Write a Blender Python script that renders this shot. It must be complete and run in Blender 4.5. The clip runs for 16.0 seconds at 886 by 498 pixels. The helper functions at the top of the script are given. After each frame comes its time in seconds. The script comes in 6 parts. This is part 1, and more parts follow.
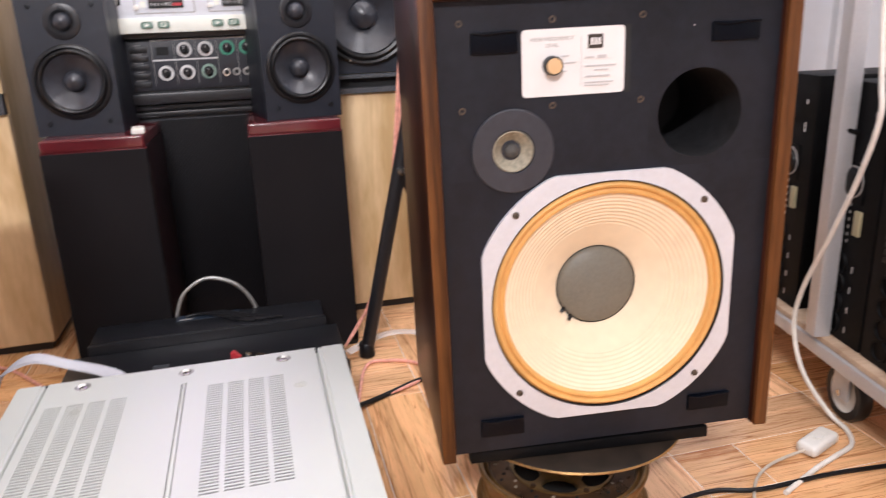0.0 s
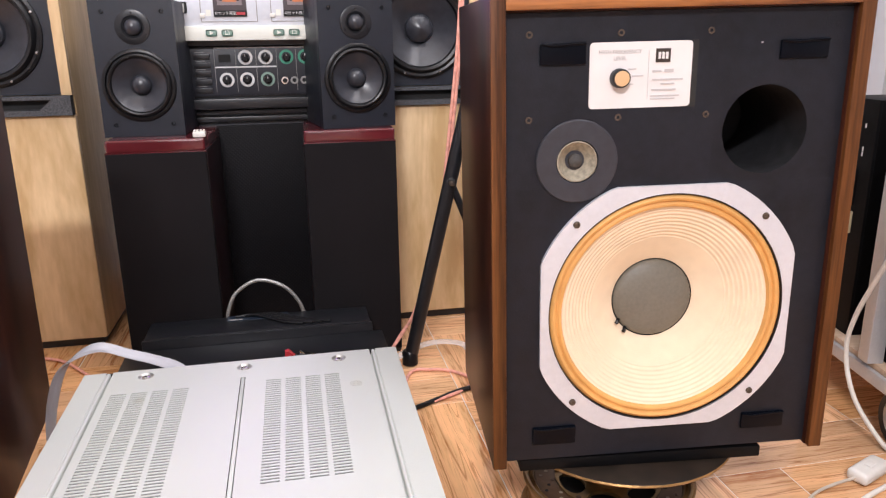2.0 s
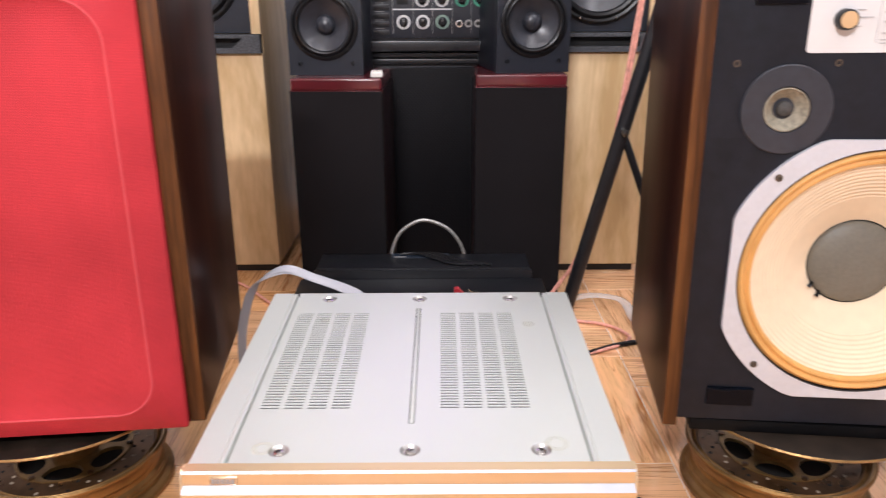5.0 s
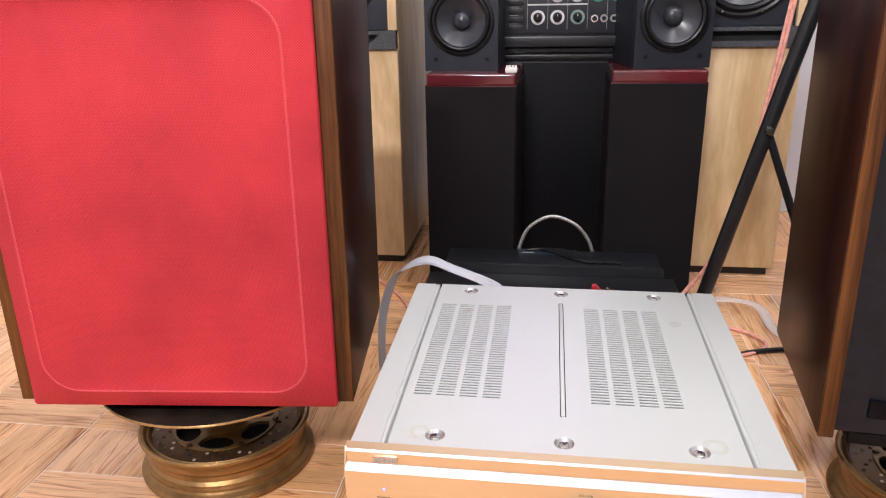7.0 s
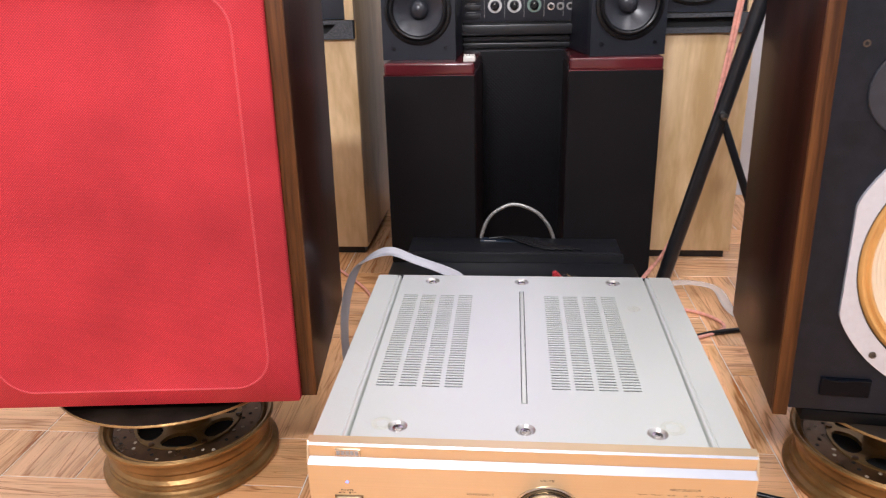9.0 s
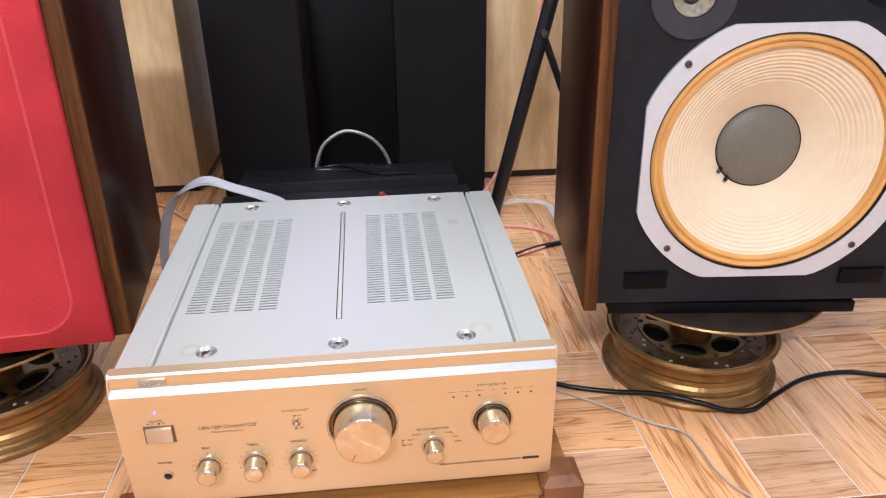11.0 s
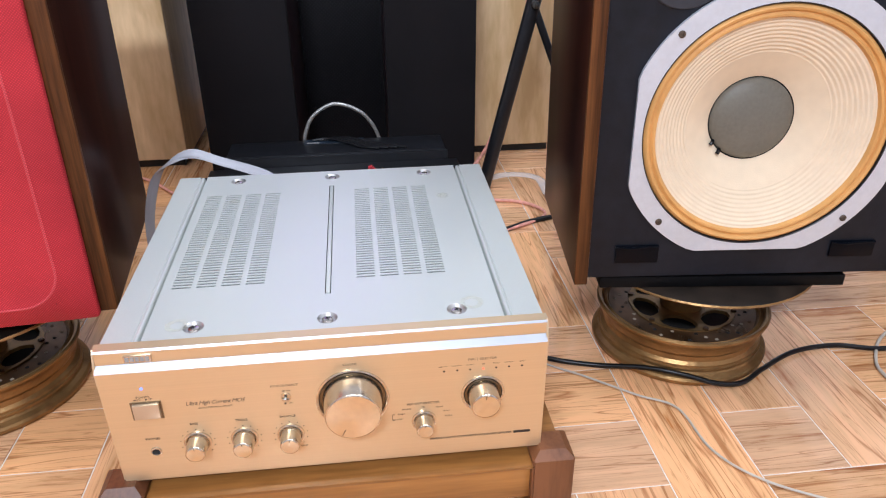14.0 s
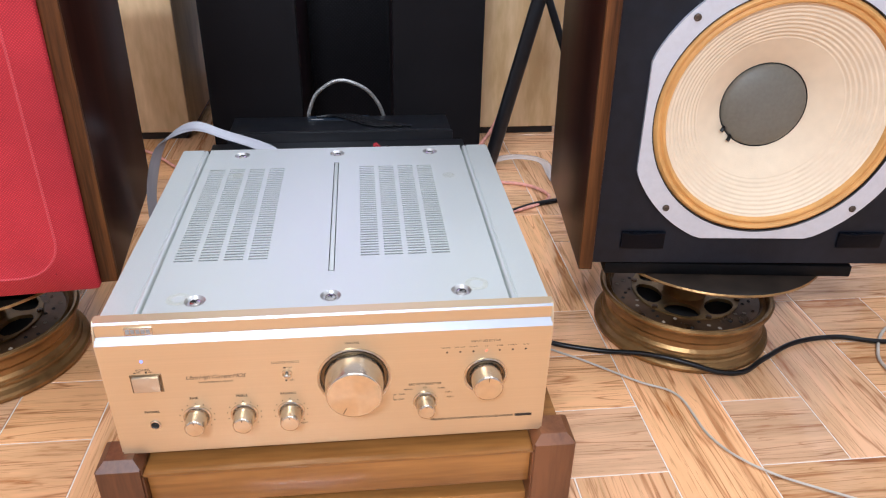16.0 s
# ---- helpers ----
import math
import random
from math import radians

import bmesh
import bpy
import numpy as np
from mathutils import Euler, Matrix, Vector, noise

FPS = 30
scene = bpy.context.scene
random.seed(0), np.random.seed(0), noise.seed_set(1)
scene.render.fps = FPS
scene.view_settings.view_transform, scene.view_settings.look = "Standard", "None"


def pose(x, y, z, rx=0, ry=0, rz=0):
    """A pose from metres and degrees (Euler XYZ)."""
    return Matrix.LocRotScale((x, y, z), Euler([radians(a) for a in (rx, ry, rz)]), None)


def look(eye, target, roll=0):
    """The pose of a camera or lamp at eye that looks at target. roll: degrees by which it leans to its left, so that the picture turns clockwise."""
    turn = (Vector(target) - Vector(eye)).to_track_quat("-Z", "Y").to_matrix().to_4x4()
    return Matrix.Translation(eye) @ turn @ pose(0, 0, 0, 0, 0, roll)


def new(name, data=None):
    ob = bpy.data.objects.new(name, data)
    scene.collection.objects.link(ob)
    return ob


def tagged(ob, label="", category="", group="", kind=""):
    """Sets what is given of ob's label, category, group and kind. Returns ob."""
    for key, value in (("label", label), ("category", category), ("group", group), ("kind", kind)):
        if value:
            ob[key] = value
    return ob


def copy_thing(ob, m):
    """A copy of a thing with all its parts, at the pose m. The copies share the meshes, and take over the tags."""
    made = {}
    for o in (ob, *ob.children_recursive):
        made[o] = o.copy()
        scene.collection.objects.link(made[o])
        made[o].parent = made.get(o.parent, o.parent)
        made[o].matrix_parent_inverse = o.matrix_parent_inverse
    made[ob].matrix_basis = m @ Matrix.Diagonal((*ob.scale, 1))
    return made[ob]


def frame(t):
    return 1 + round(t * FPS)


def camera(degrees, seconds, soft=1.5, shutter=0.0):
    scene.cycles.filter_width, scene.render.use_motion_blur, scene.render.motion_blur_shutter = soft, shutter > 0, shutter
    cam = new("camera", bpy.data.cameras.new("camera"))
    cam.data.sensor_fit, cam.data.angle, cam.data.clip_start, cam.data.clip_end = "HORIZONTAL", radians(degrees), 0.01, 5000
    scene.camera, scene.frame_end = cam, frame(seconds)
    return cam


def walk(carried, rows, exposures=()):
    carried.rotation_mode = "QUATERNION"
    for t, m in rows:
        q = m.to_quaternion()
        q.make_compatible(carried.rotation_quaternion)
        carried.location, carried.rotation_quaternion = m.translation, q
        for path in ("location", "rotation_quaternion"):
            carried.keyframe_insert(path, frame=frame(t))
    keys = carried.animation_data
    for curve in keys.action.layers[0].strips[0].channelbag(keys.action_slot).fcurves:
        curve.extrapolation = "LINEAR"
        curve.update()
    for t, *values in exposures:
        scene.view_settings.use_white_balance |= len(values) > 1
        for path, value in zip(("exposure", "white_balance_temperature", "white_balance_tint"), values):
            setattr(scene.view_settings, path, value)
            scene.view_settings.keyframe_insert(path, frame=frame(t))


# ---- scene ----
cam = camera(62.3, 16.0, soft=1.15, shutter=0.5)
PATH = [
    (0, (0.348, -0.568, 0.765), (0.805, 1.285, 0.167), -2.3),
    (0.2, (0.353, -0.570, 0.769), (0.858, 1.279, 0.198), -2.6),
    (0.5, (0.361, -0.574, 0.774), (0.834, 1.296, 0.245), -2.9),
    (1, (0.344, -0.561, 0.782), (0.771, 1.326, 0.276), -2.7),
    (1.5, (0.322, -0.581, 0.766), (0.724, 1.308, 0.245), -1.7),
    (2, (0.308, -0.579, 0.755), (0.685, 1.307, 0.206), -0.8),
    (2.5, (0.301, -0.578, 0.75), (0.655, 1.303, 0.169), -0.0),
    (3, (0.29, -0.57, 0.739), (0.607, 1.308, 0.128), 0.4),
    (3.5, (0.274, -0.57, 0.739), (0.539, 1.308, 0.104), 0.3),
    (4, (0.277, -0.575, 0.737), (0.486, 1.305, 0.086), 0.1),
    (4.5, (0.27, -0.58, 0.739), (0.39, 1.304, 0.079), -0.1),
    (5, (0.251, -0.58, 0.739), (0.252, 1.307, 0.076), -0.3),
    (5.2, (0.232, -0.586, 0.742), (0.186, 1.301, 0.081), -0.2),
    (7.3, (0.192, -0.594, 0.739), (-0.089, 1.268, 0.065), -1.2),
    (7.5, (0.197, -0.592, 0.739), (-0.079, 1.268, 0.06), -1.3),
    (8, (0.191, -0.596, 0.74), (-0.063, 1.266, 0.054), -1.5),
    (8.5, (0.192, -0.588, 0.739), (-0.042, 1.274, 0.046), -1.5),
    (9, (0.2, -0.593, 0.741), (0.017, 1.272, 0.042), -1.5),
    (9.5, (0.209, -0.595, 0.742), (0.117, 1.27, 0.026), -1.5),
    (10, (0.245, -0.598, 0.723), (0.305, 1.25, -0.042), -1.0),
    (10.2, (0.265, -0.6, 0.717), (0.362, 1.234, -0.074), -1.1),
    (12.3, (0.256, -0.588, 0.711), (0.471, 1.19, -0.179), -0.2),
    (12.5, (0.255, -0.589, 0.712), (0.46, 1.189, -0.181), -0.4),
    (13, (0.253, -0.589, 0.708), (0.451, 1.184, -0.195), -0.7),
    (13.5, (0.259, -0.588, 0.707), (0.458, 1.181, -0.205), -0.7),
    (14, (0.263, -0.588, 0.706), (0.464, 1.176, -0.214), -0.5),
    (14.5, (0.261, -0.585, 0.704), (0.467, 1.173, -0.227), 0.0),
    (15, (0.256, -0.58, 0.701), (0.461, 1.173, -0.241), 0.5),
    (15.5, (0.255, -0.577, 0.7), (0.456, 1.169, -0.254), 0.9),
    (16, (0.257, -0.58, 0.7), (0.458, 1.161, -0.264), 1.1),
]
EXPOSURES = [(0, 0.10, 6380, 12), (5, 0.03, 6320, 12), (10, -0.09, 6150, 10), (12.5, -0.15, 5620, 6), (16, -0.19, 5520, 6)]
walk(cam, [(t, look(eye, target, roll)) for t, eye, target, roll in PATH], EXPOSURES)

# ---------------------------------------------------------------- light
world = bpy.data.worlds.new("room_world")
scene.world = world
world.use_nodes = True
world.node_tree.nodes["Background"].inputs[0].default_value = (0.9, 0.95, 1.0, 1)
world.node_tree.nodes["Background"].inputs[1].default_value = 0.3


def area_lamp(name, eye, target, sx, sy, watts, colour):
    data = bpy.data.lights.new(name, "AREA")
    data.shape, data.size, data.size_y, data.energy, data.color = "RECTANGLE", sx, sy, watts, colour
    ob = new(name, data)
    ob.matrix_world = look(eye, target)
    return ob


COOL = (1.0, 0.97, 0.985)
area_lamp("tube_light_rear", (-0.28, -2.30, 2.52), (-0.10, 1.0, 0.4), 0.7, 0.12, 93, COOL)
area_lamp("ceiling_light_panel_a", (0.2, 0.25, 2.86), (0.2, 0.25, 0.0), 1.6, 0.5, 18, COOL)
area_lamp("ceiling_light_panel_b", (1.55, -0.1, 2.86), (1.55, -0.1, 0.0), 0.5, 1.8, 29, COOL)


# ---------------------------------------------------------------- materials
def material(name, colour, rough=0.5, metal=0.0, grain=None, amount=0.15, bump=0.0, bump_scale=200.0, spread=0.0,
             stretch=(1, 1, 1), coat=0.0, spec=0.5, rough_var=0.0, sheen=0.0, blot=0.0, blot_scale=4.0):
    m = bpy.data.materials.new(name)
    m.use_nodes = True
    nt = m.node_tree
    b = nt.nodes["Principled BSDF"]
    b.inputs["Base Color"].default_value = (*colour, 1)
    b.inputs["Roughness"].default_value = rough
    b.inputs["Metallic"].default_value = metal
    b.inputs["Specular IOR Level"].default_value = spec
    b.inputs["Coat Weight"].default_value = coat
    b.inputs["Coat Roughness"].default_value = 0.08
    if sheen:
        b.inputs["Sheen Weight"].default_value = sheen
        b.inputs["Sheen Roughness"].default_value = 0.4
        b.inputs["Sheen Tint"].default_value = (*colour, 1)
    tc = nt.nodes.new("ShaderNodeTexCoord")
    mp = nt.nodes.new("ShaderNodeMapping")
    mp.inputs["Scale"].default_value = stretch
    info = nt.nodes.new("ShaderNodeObjectInfo")
    off = nt.nodes.new("ShaderNodeVectorMath")
    off.operation = "MULTIPLY_ADD"
    nt.links.new(info.outputs["Random"], off.inputs[0])
    off.inputs[1].default_value = (37.0, 17.0, 11.0)
    nt.links.new(tc.outputs["Object"], off.inputs[2])
    nt.links.new(off.outputs[0], mp.inputs["Vector"])
    col = None
    if grain:
        n = nt.nodes.new("ShaderNodeTexNoise")
        n.inputs["Scale"].default_value = grain
        n.inputs["Detail"].default_value = 6
        nt.links.new(mp.outputs[0], n.inputs["Vector"])
        n2 = nt.nodes.new("ShaderNodeTexNoise")
        n2.inputs["Scale"].default_value = blot_scale
        n2.inputs["Detail"].default_value = 3
        nt.links.new(off.outputs[0], n2.inputs["Vector"])
        add = nt.nodes.new("ShaderNodeMath")
        add.operation = "MULTIPLY_ADD"
        nt.links.new(n2.outputs["Fac"], add.inputs[0])
        add.inputs[1].default_value = blot
        nt.links.new(n.outputs["Fac"], add.inputs[2])
        r = nt.nodes.new("ShaderNodeMapRange")
        r.inputs["From Min"].default_value = 0.3 + 0.35 * blot
        r.inputs["From Max"].default_value = 0.7 + 0.65 * blot
        r.inputs["To Min"].default_value = 1 - amount
        r.inputs["To Max"].default_value = 1 + amount
        nt.links.new(add.outputs[0], r.inputs["Value"])
        hv = nt.nodes.new("ShaderNodeHueSaturation")
        hv.inputs["Color"].default_value = (*colour, 1)
        nt.links.new(r.outputs[0], hv.inputs["Value"])
        if spread:
            rr = nt.nodes.new("ShaderNodeMapRange")
            rr.inputs["To Min"].default_value = 1 - spread
            rr.inputs["To Max"].default_value = 1 + spread
            nt.links.new(info.outputs["Random"], rr.inputs["Value"])
            mm = nt.nodes.new("ShaderNodeMath")
            mm.operation = "MULTIPLY"
            nt.links.new(rr.outputs[0], mm.inputs[0])
            nt.links.new(r.outputs[0], mm.inputs[1])
            nt.links.new(mm.outputs[0], hv.inputs["Value"])
        nt.links.new(hv.outputs[0], b.inputs["Base Color"])
        if rough_var:
            q = nt.nodes.new("ShaderNodeMapRange")
            q.inputs["To Min"].default_value = max(0.02, rough - rough_var)
            q.inputs["To Max"].default_value = rough + rough_var
            nt.links.new(n2.outputs["Fac"], q.inputs["Value"])
            nt.links.new(q.outputs[0], b.inputs["Roughness"])
    if bump:
        n3 = nt.nodes.new("ShaderNodeTexNoise")
        n3.inputs["Scale"].default_value = bump_scale
        n3.inputs["Detail"].default_value = 3
        nt.links.new(mp.outputs[0], n3.inputs["Vector"])
        bp = nt.nodes.new("ShaderNodeBump")
        bp.inputs["Strength"].default_value = bump
        bp.inputs["Distance"].default_value = 0.001
        nt.links.new(n3.outputs["Fac"], bp.inputs["Height"])
        nt.links.new(bp.outputs[0], b.inputs["Normal"])
    return m


def wood(name, dark, light, axis=2, scale=9.0, long=0.08, rough=0.35, coat=0.0, spread=0.0, bump=0.15, knots=0.6):
    """Wood whose grain runs along the object's axis 0, 1 or 2."""
    m = bpy.data.materials.new(name)
    m.use_nodes = True
    nt = m.node_tree
    b = nt.nodes["Principled BSDF"]
    b.inputs["Roughness"].default_value = rough
    b.inputs["Coat Weight"].default_value = coat
    b.inputs["Coat Roughness"].default_value = 0.12
    tc, info = nt.nodes.new("ShaderNodeTexCoord"), nt.nodes.new("ShaderNodeObjectInfo")
    off = nt.nodes.new("ShaderNodeVectorMath")
    off.operation = "MULTIPLY_ADD"
    nt.links.new(info.outputs["Random"], off.inputs[0])
    off.inputs[1].default_value = (23.0, 31.0, 13.0)
    nt.links.new(tc.outputs["Object"], off.inputs[2])
    mp = nt.nodes.new("ShaderNodeMapping")
    sc = [1.0, 1.0, 1.0]
    sc[axis] = long
    mp.inputs["Scale"].default_value = sc
    nt.links.new(off.outputs[0], mp.inputs["Vector"])
    n = nt.nodes.new("ShaderNodeTexNoise")
    n.inputs["Scale"].default_value, n.inputs["Detail"].default_value = scale, 5
    n.inputs["Distortion"].default_value = knots
    nt.links.new(mp.outputs[0], n.inputs["Vector"])
    fine = nt.nodes.new("ShaderNodeTexNoise")
    fine.inputs["Scale"].default_value, fine.inputs["Detail"].default_value = scale * 14, 4
    nt.links.new(mp.outputs[0], fine.inputs["Vector"])
    mix = nt.nodes.new("ShaderNodeMath")
    mix.operation = "MULTIPLY_ADD"
    nt.links.new(fine.outputs["Fac"], mix.inputs[0])
    mix.inputs[1].default_value = 0.35
    nt.links.new(n.outputs["Fac"], mix.inputs[2])
    ramp = nt.nodes.new("ShaderNodeValToRGB")
    ramp.color_ramp.elements[0].position, ramp.color_ramp.elements[1].position = 0.50, 0.84
    ramp.color_ramp.elements[0].color, ramp.color_ramp.elements[1].color = (*dark, 1), (*light, 1)
    nt.links.new(mix.outputs[0], ramp.inputs["Fac"])
    hv = nt.nodes.new("ShaderNodeHueSaturation")
    rr = nt.nodes.new("ShaderNodeMapRange")
    rr.inputs["To Min"].default_value, rr.inputs["To Max"].default_value = 1 - spread, 1 + spread
    nt.links.new(info.outputs["Random"], rr.inputs["Value"])
    nt.links.new(rr.outputs[0], hv.inputs["Value"])
    nt.links.new(ramp.outputs[0], hv.inputs["Color"])
    nt.links.new(hv.outputs[0], b.inputs["Base Color"])
    bp = nt.nodes.new("ShaderNodeBump")
    bp.inputs["Strength"].default_value, bp.inputs["Distance"].default_value = bump, 0.0006
    nt.links.new(fine.outputs["Fac"], bp.inputs["Height"])
    nt.links.new(bp.outputs[0], b.inputs["Normal"])
    return m


def weave(name, colour, size, strength=0.5, rough=0.8, sheen=0.0, contrast=0.35, blot=0.12):
    """Woven cloth: crossed fine threads in the object's x-z plane."""
    m = bpy.data.materials.new(name)
    m.use_nodes = True
    nt = m.node_tree
    b = nt.nodes["Principled BSDF"]
    b.inputs["Roughness"].default_value = rough
    b.inputs["Specular IOR Level"].default_value = 0.12
    if sheen:
        b.inputs["Sheen Weight"].default_value = sheen
        b.inputs["Sheen Roughness"].default_value = 0.35
        b.inputs["Sheen Tint"].default_value = (*[min(1, c * 1.3) for c in colour], 1)
    tc = nt.nodes.new("ShaderNodeTexCoord")
    mp = nt.nodes.new("ShaderNodeMapping")
    mp.inputs["Rotation"].default_value = (0, radians(45), 0)
    nt.links.new(tc.outputs["Object"], mp.inputs["Vector"])
    waves = []
    for direction in ("X", "Z"):
        w = nt.nodes.new("ShaderNodeTexWave")
        w.bands_direction = direction
        w.inputs["Scale"].default_value = 0.314 / size
        w.inputs["Distortion"].default_value = 0.5
        nt.links.new(mp.outputs[0], w.inputs["Vector"])
        waves.append(w)
    mul = nt.nodes.new("ShaderNodeMath")
    mul.operation = "MULTIPLY"
    nt.links.new(waves[0].outputs["Fac"], mul.inputs[0])
    nt.links.new(waves[1].outputs["Fac"], mul.inputs[1])
    n = nt.nodes.new("ShaderNodeTexNoise")
    n.inputs["Scale"].default_value, n.inputs["Detail"].default_value = 6.0, 4
    nt.links.new(tc.outputs["Object"], n.inputs["Vector"])
    r = nt.nodes.new("ShaderNodeMapRange")
    r.inputs["To Min"].default_value, r.inputs["To Max"].default_value = 1 - contrast, 1 + contrast
    nt.links.new(mul.outputs[0], r.inputs["Value"])
    r2 = nt.nodes.new("ShaderNodeMapRange")
    r2.inputs["From Min"].default_value, r2.inputs["From Max"].default_value = 0.3, 0.7
    r2.inputs["To Min"].default_value, r2.inputs["To Max"].default_value = 1 - blot, 1 + blot
    nt.links.new(n.outputs["Fac"], r2.inputs["Value"])
    mm = nt.nodes.new("ShaderNodeMath")
    mm.operation = "MULTIPLY"
    nt.links.new(r.outputs[0], mm.inputs[0])
    nt.links.new(r2.outputs[0], mm.inputs[1])
    hv = nt.nodes.new("ShaderNodeHueSaturation")
    hv.inputs["Color"].default_value = (*colour, 1)
    nt.links.new(mm.outputs[0], hv.inputs["Value"])
    nt.links.new(hv.outputs[0], b.inputs["Base Color"])
    bp = nt.nodes.new("ShaderNodeBump")
    bp.inputs["Strength"].default_value, bp.inputs["Distance"].default_value = strength, 0.0006
    nt.links.new(mul.outputs[0], bp.inputs["Height"])
    nt.links.new(bp.outputs[0], b.inputs["Normal"])
    return m


def glow(name, colour, strength):
    m = bpy.data.materials.new(name)
    m.use_nodes = True
    b = m.node_tree.nodes["Principled BSDF"]
    b.inputs["Base Color"].default_value = (*colour, 1)
    b.inputs["Emission Color"].default_value = (*colour, 1)
    b.inputs["Emission Strength"].default_value = strength
    return m


def clear_plastic(name, colour, alpha):
    m = bpy.data.materials.new(name)
    m.use_nodes = True
    b = m.node_tree.nodes["Principled BSDF"]
    b.inputs["Base Color"].default_value = (*colour, 1)
    b.inputs["Roughness"].default_value = 0.15
    b.inputs["Alpha"].default_value = alpha
    return m


M_WALL = material("wall_paint", (0.64, 0.66, 0.70), 0.6, grain=30, amount=0.03, bump=0.15, bump_scale=120, blot=1, blot_scale=1.5)
M_CEIL = material("ceiling_paint", (0.82, 0.82, 0.82), 0.7, grain=20, amount=0.03)
M_GROUT = material("grout", (0.78, 0.70, 0.60), 0.6, grain=60, amount=0.1)
M_PLANK = wood("wood_look_tile", (0.40, 0.145, 0.055), (0.89, 0.530, 0.303), axis=0, scale=15, long=0.11, rough=0.09, spread=0.17, bump=0.02, knots=1.3)
ramp = M_PLANK.node_tree.nodes["Color Ramp"].color_ramp
ramp.elements[0].position, ramp.elements[1].position = 0.42, 0.80
mid = ramp.elements.new(0.56)
mid.color = (0.70, 0.425, 0.235, 1)


def add_veins(m, scale, long, width, depth):
    """Thin dark grain lines along the object's x, in two sizes."""
    nt = m.node_tree
    b = nt.nodes["Principled BSDF"]
    source = b.inputs["Base Color"].links[0].from_socket
    coords = nt.nodes["Vector Math"].outputs[0]
    mp = nt.nodes.new("ShaderNodeMapping")
    mp.inputs["Scale"].default_value = (long, 1, 1)
    nt.links.new(coords, mp.inputs["Vector"])
    for sc, dp in ((scale, depth), (scale * 2.7, depth * 0.6)):
        n = nt.nodes.new("ShaderNodeTexNoise")
        n.inputs["Scale"].default_value, n.inputs["Detail"].default_value, n.inputs["Distortion"].default_value = sc, 2, 0.8
        nt.links.new(mp.outputs[0], n.inputs["Vector"])
        away = nt.nodes.new("ShaderNodeMath")
        away.operation = "SUBTRACT"
        nt.links.new(n.outputs["Fac"], away.inputs[0])
        away.inputs[1].default_value = 0.5
        size = nt.nodes.new("ShaderNodeMath")
        size.operation = "ABSOLUTE"
        nt.links.new(away.outputs[0], size.inputs[0])
        line = nt.nodes.new("ShaderNodeMapRange")
        line.inputs["From Min"].default_value, line.inputs["From Max"].default_value = 0.0, width
        line.inputs["To Min"].default_value, line.inputs["To Max"].default_value = dp, 0.0
        nt.links.new(size.outputs[0], line.inputs["Value"])
        mix = nt.nodes.new("ShaderNodeMixRGB")
        mix.blend_type = "MULTIPLY"
        nt.links.new(line.outputs[0], mix.inputs["Fac"])
        nt.links.new(source, mix.inputs["Color1"])
        mix.inputs["Color2"].default_value = (0.42, 0.25, 0.14, 1)
        source = mix.outputs[0]
    nt.links.new(source, b.inputs["Base Color"])


add_veins(M_PLANK, 34, 0.045, 0.022, 0.72)
tile_nodes = M_PLANK.node_tree
shuffle = tile_nodes.nodes.new("ShaderNodeMath")
shuffle.operation = "MULTIPLY"
shuffle.inputs[1].default_value = 7.31
tile_nodes.links.new(tile_nodes.nodes["Object Info"].outputs["Random"], shuffle.inputs[0])
fraction = tile_nodes.nodes.new("ShaderNodeMath")
fraction.operation = "FRACT"
tile_nodes.links.new(shuffle.outputs[0], fraction.inputs[0])
richness = tile_nodes.nodes.new("ShaderNodeMapRange")
richness.inputs["To Min"].default_value, richness.inputs["To Max"].default_value = 0.98, 1.15
tile_nodes.links.new(fraction.outputs[0], richness.inputs["Value"])
tile_nodes.links.new(richness.outputs[0], tile_nodes.nodes["Hue/Saturation/Value"].inputs["Saturation"])
M_SILVER = material("silver_lacquer", (0.60, 0.628, 0.595), 0.36, 0.35, grain=900, amount=0.04, bump=0.06, bump_scale=1500, rough_var=0.06, blot=0.6, blot_scale=5)
M_GOLD = material("champagne_aluminium", (0.70, 0.53, 0.325), 0.34, 0.60, grain=60, amount=0.022, stretch=(0.02, 1, 8), bump=0.012, bump_scale=300)
M_GOLDKNOB = material("turned_champagne_metal", (0.66, 0.605, 0.51), 0.17, 0.97, grain=150, amount=0.06)
M_FACE = material("spun_champagne_face", (0.75, 0.64, 0.47), 0.30, 1.0, grain=150, amount=0.05)
turn = M_FACE.node_tree.nodes.new("ShaderNodeTangent")
turn.direction_type, turn.axis = "RADIAL", "Y"
M_FACE.node_tree.nodes["Principled BSDF"].inputs["Anisotropic"].default_value = 0.75
M_FACE.node_tree.links.new(turn.outputs[0], M_FACE.node_tree.nodes["Principled BSDF"].inputs["Tangent"])
M_STEEL = material("bright_steel", (0.62, 0.60, 0.57), 0.25, 1.0, grain=80, amount=0.08)
M_TRIM = material("pale_glint_strip", (0.45, 0.475, 0.53), 0.40, 0.5, grain=60, amount=0.02)
M_DISH = material("dull_screw_dish", (0.50, 0.495, 0.48), 0.34, 0.8, grain=80, amount=0.1)
# near-black; on hole caps and discs it stands for unlit depth
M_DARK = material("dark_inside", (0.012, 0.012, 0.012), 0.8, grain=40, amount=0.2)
M_INK = material("dark_ink", (0.028, 0.020, 0.015), 0.6)
M_BROWNINK = material("brown_ink", (0.11, 0.075, 0.05), 0.6)
M_GREYINK = material("grey_ink", (0.30, 0.29, 0.28), 0.6)
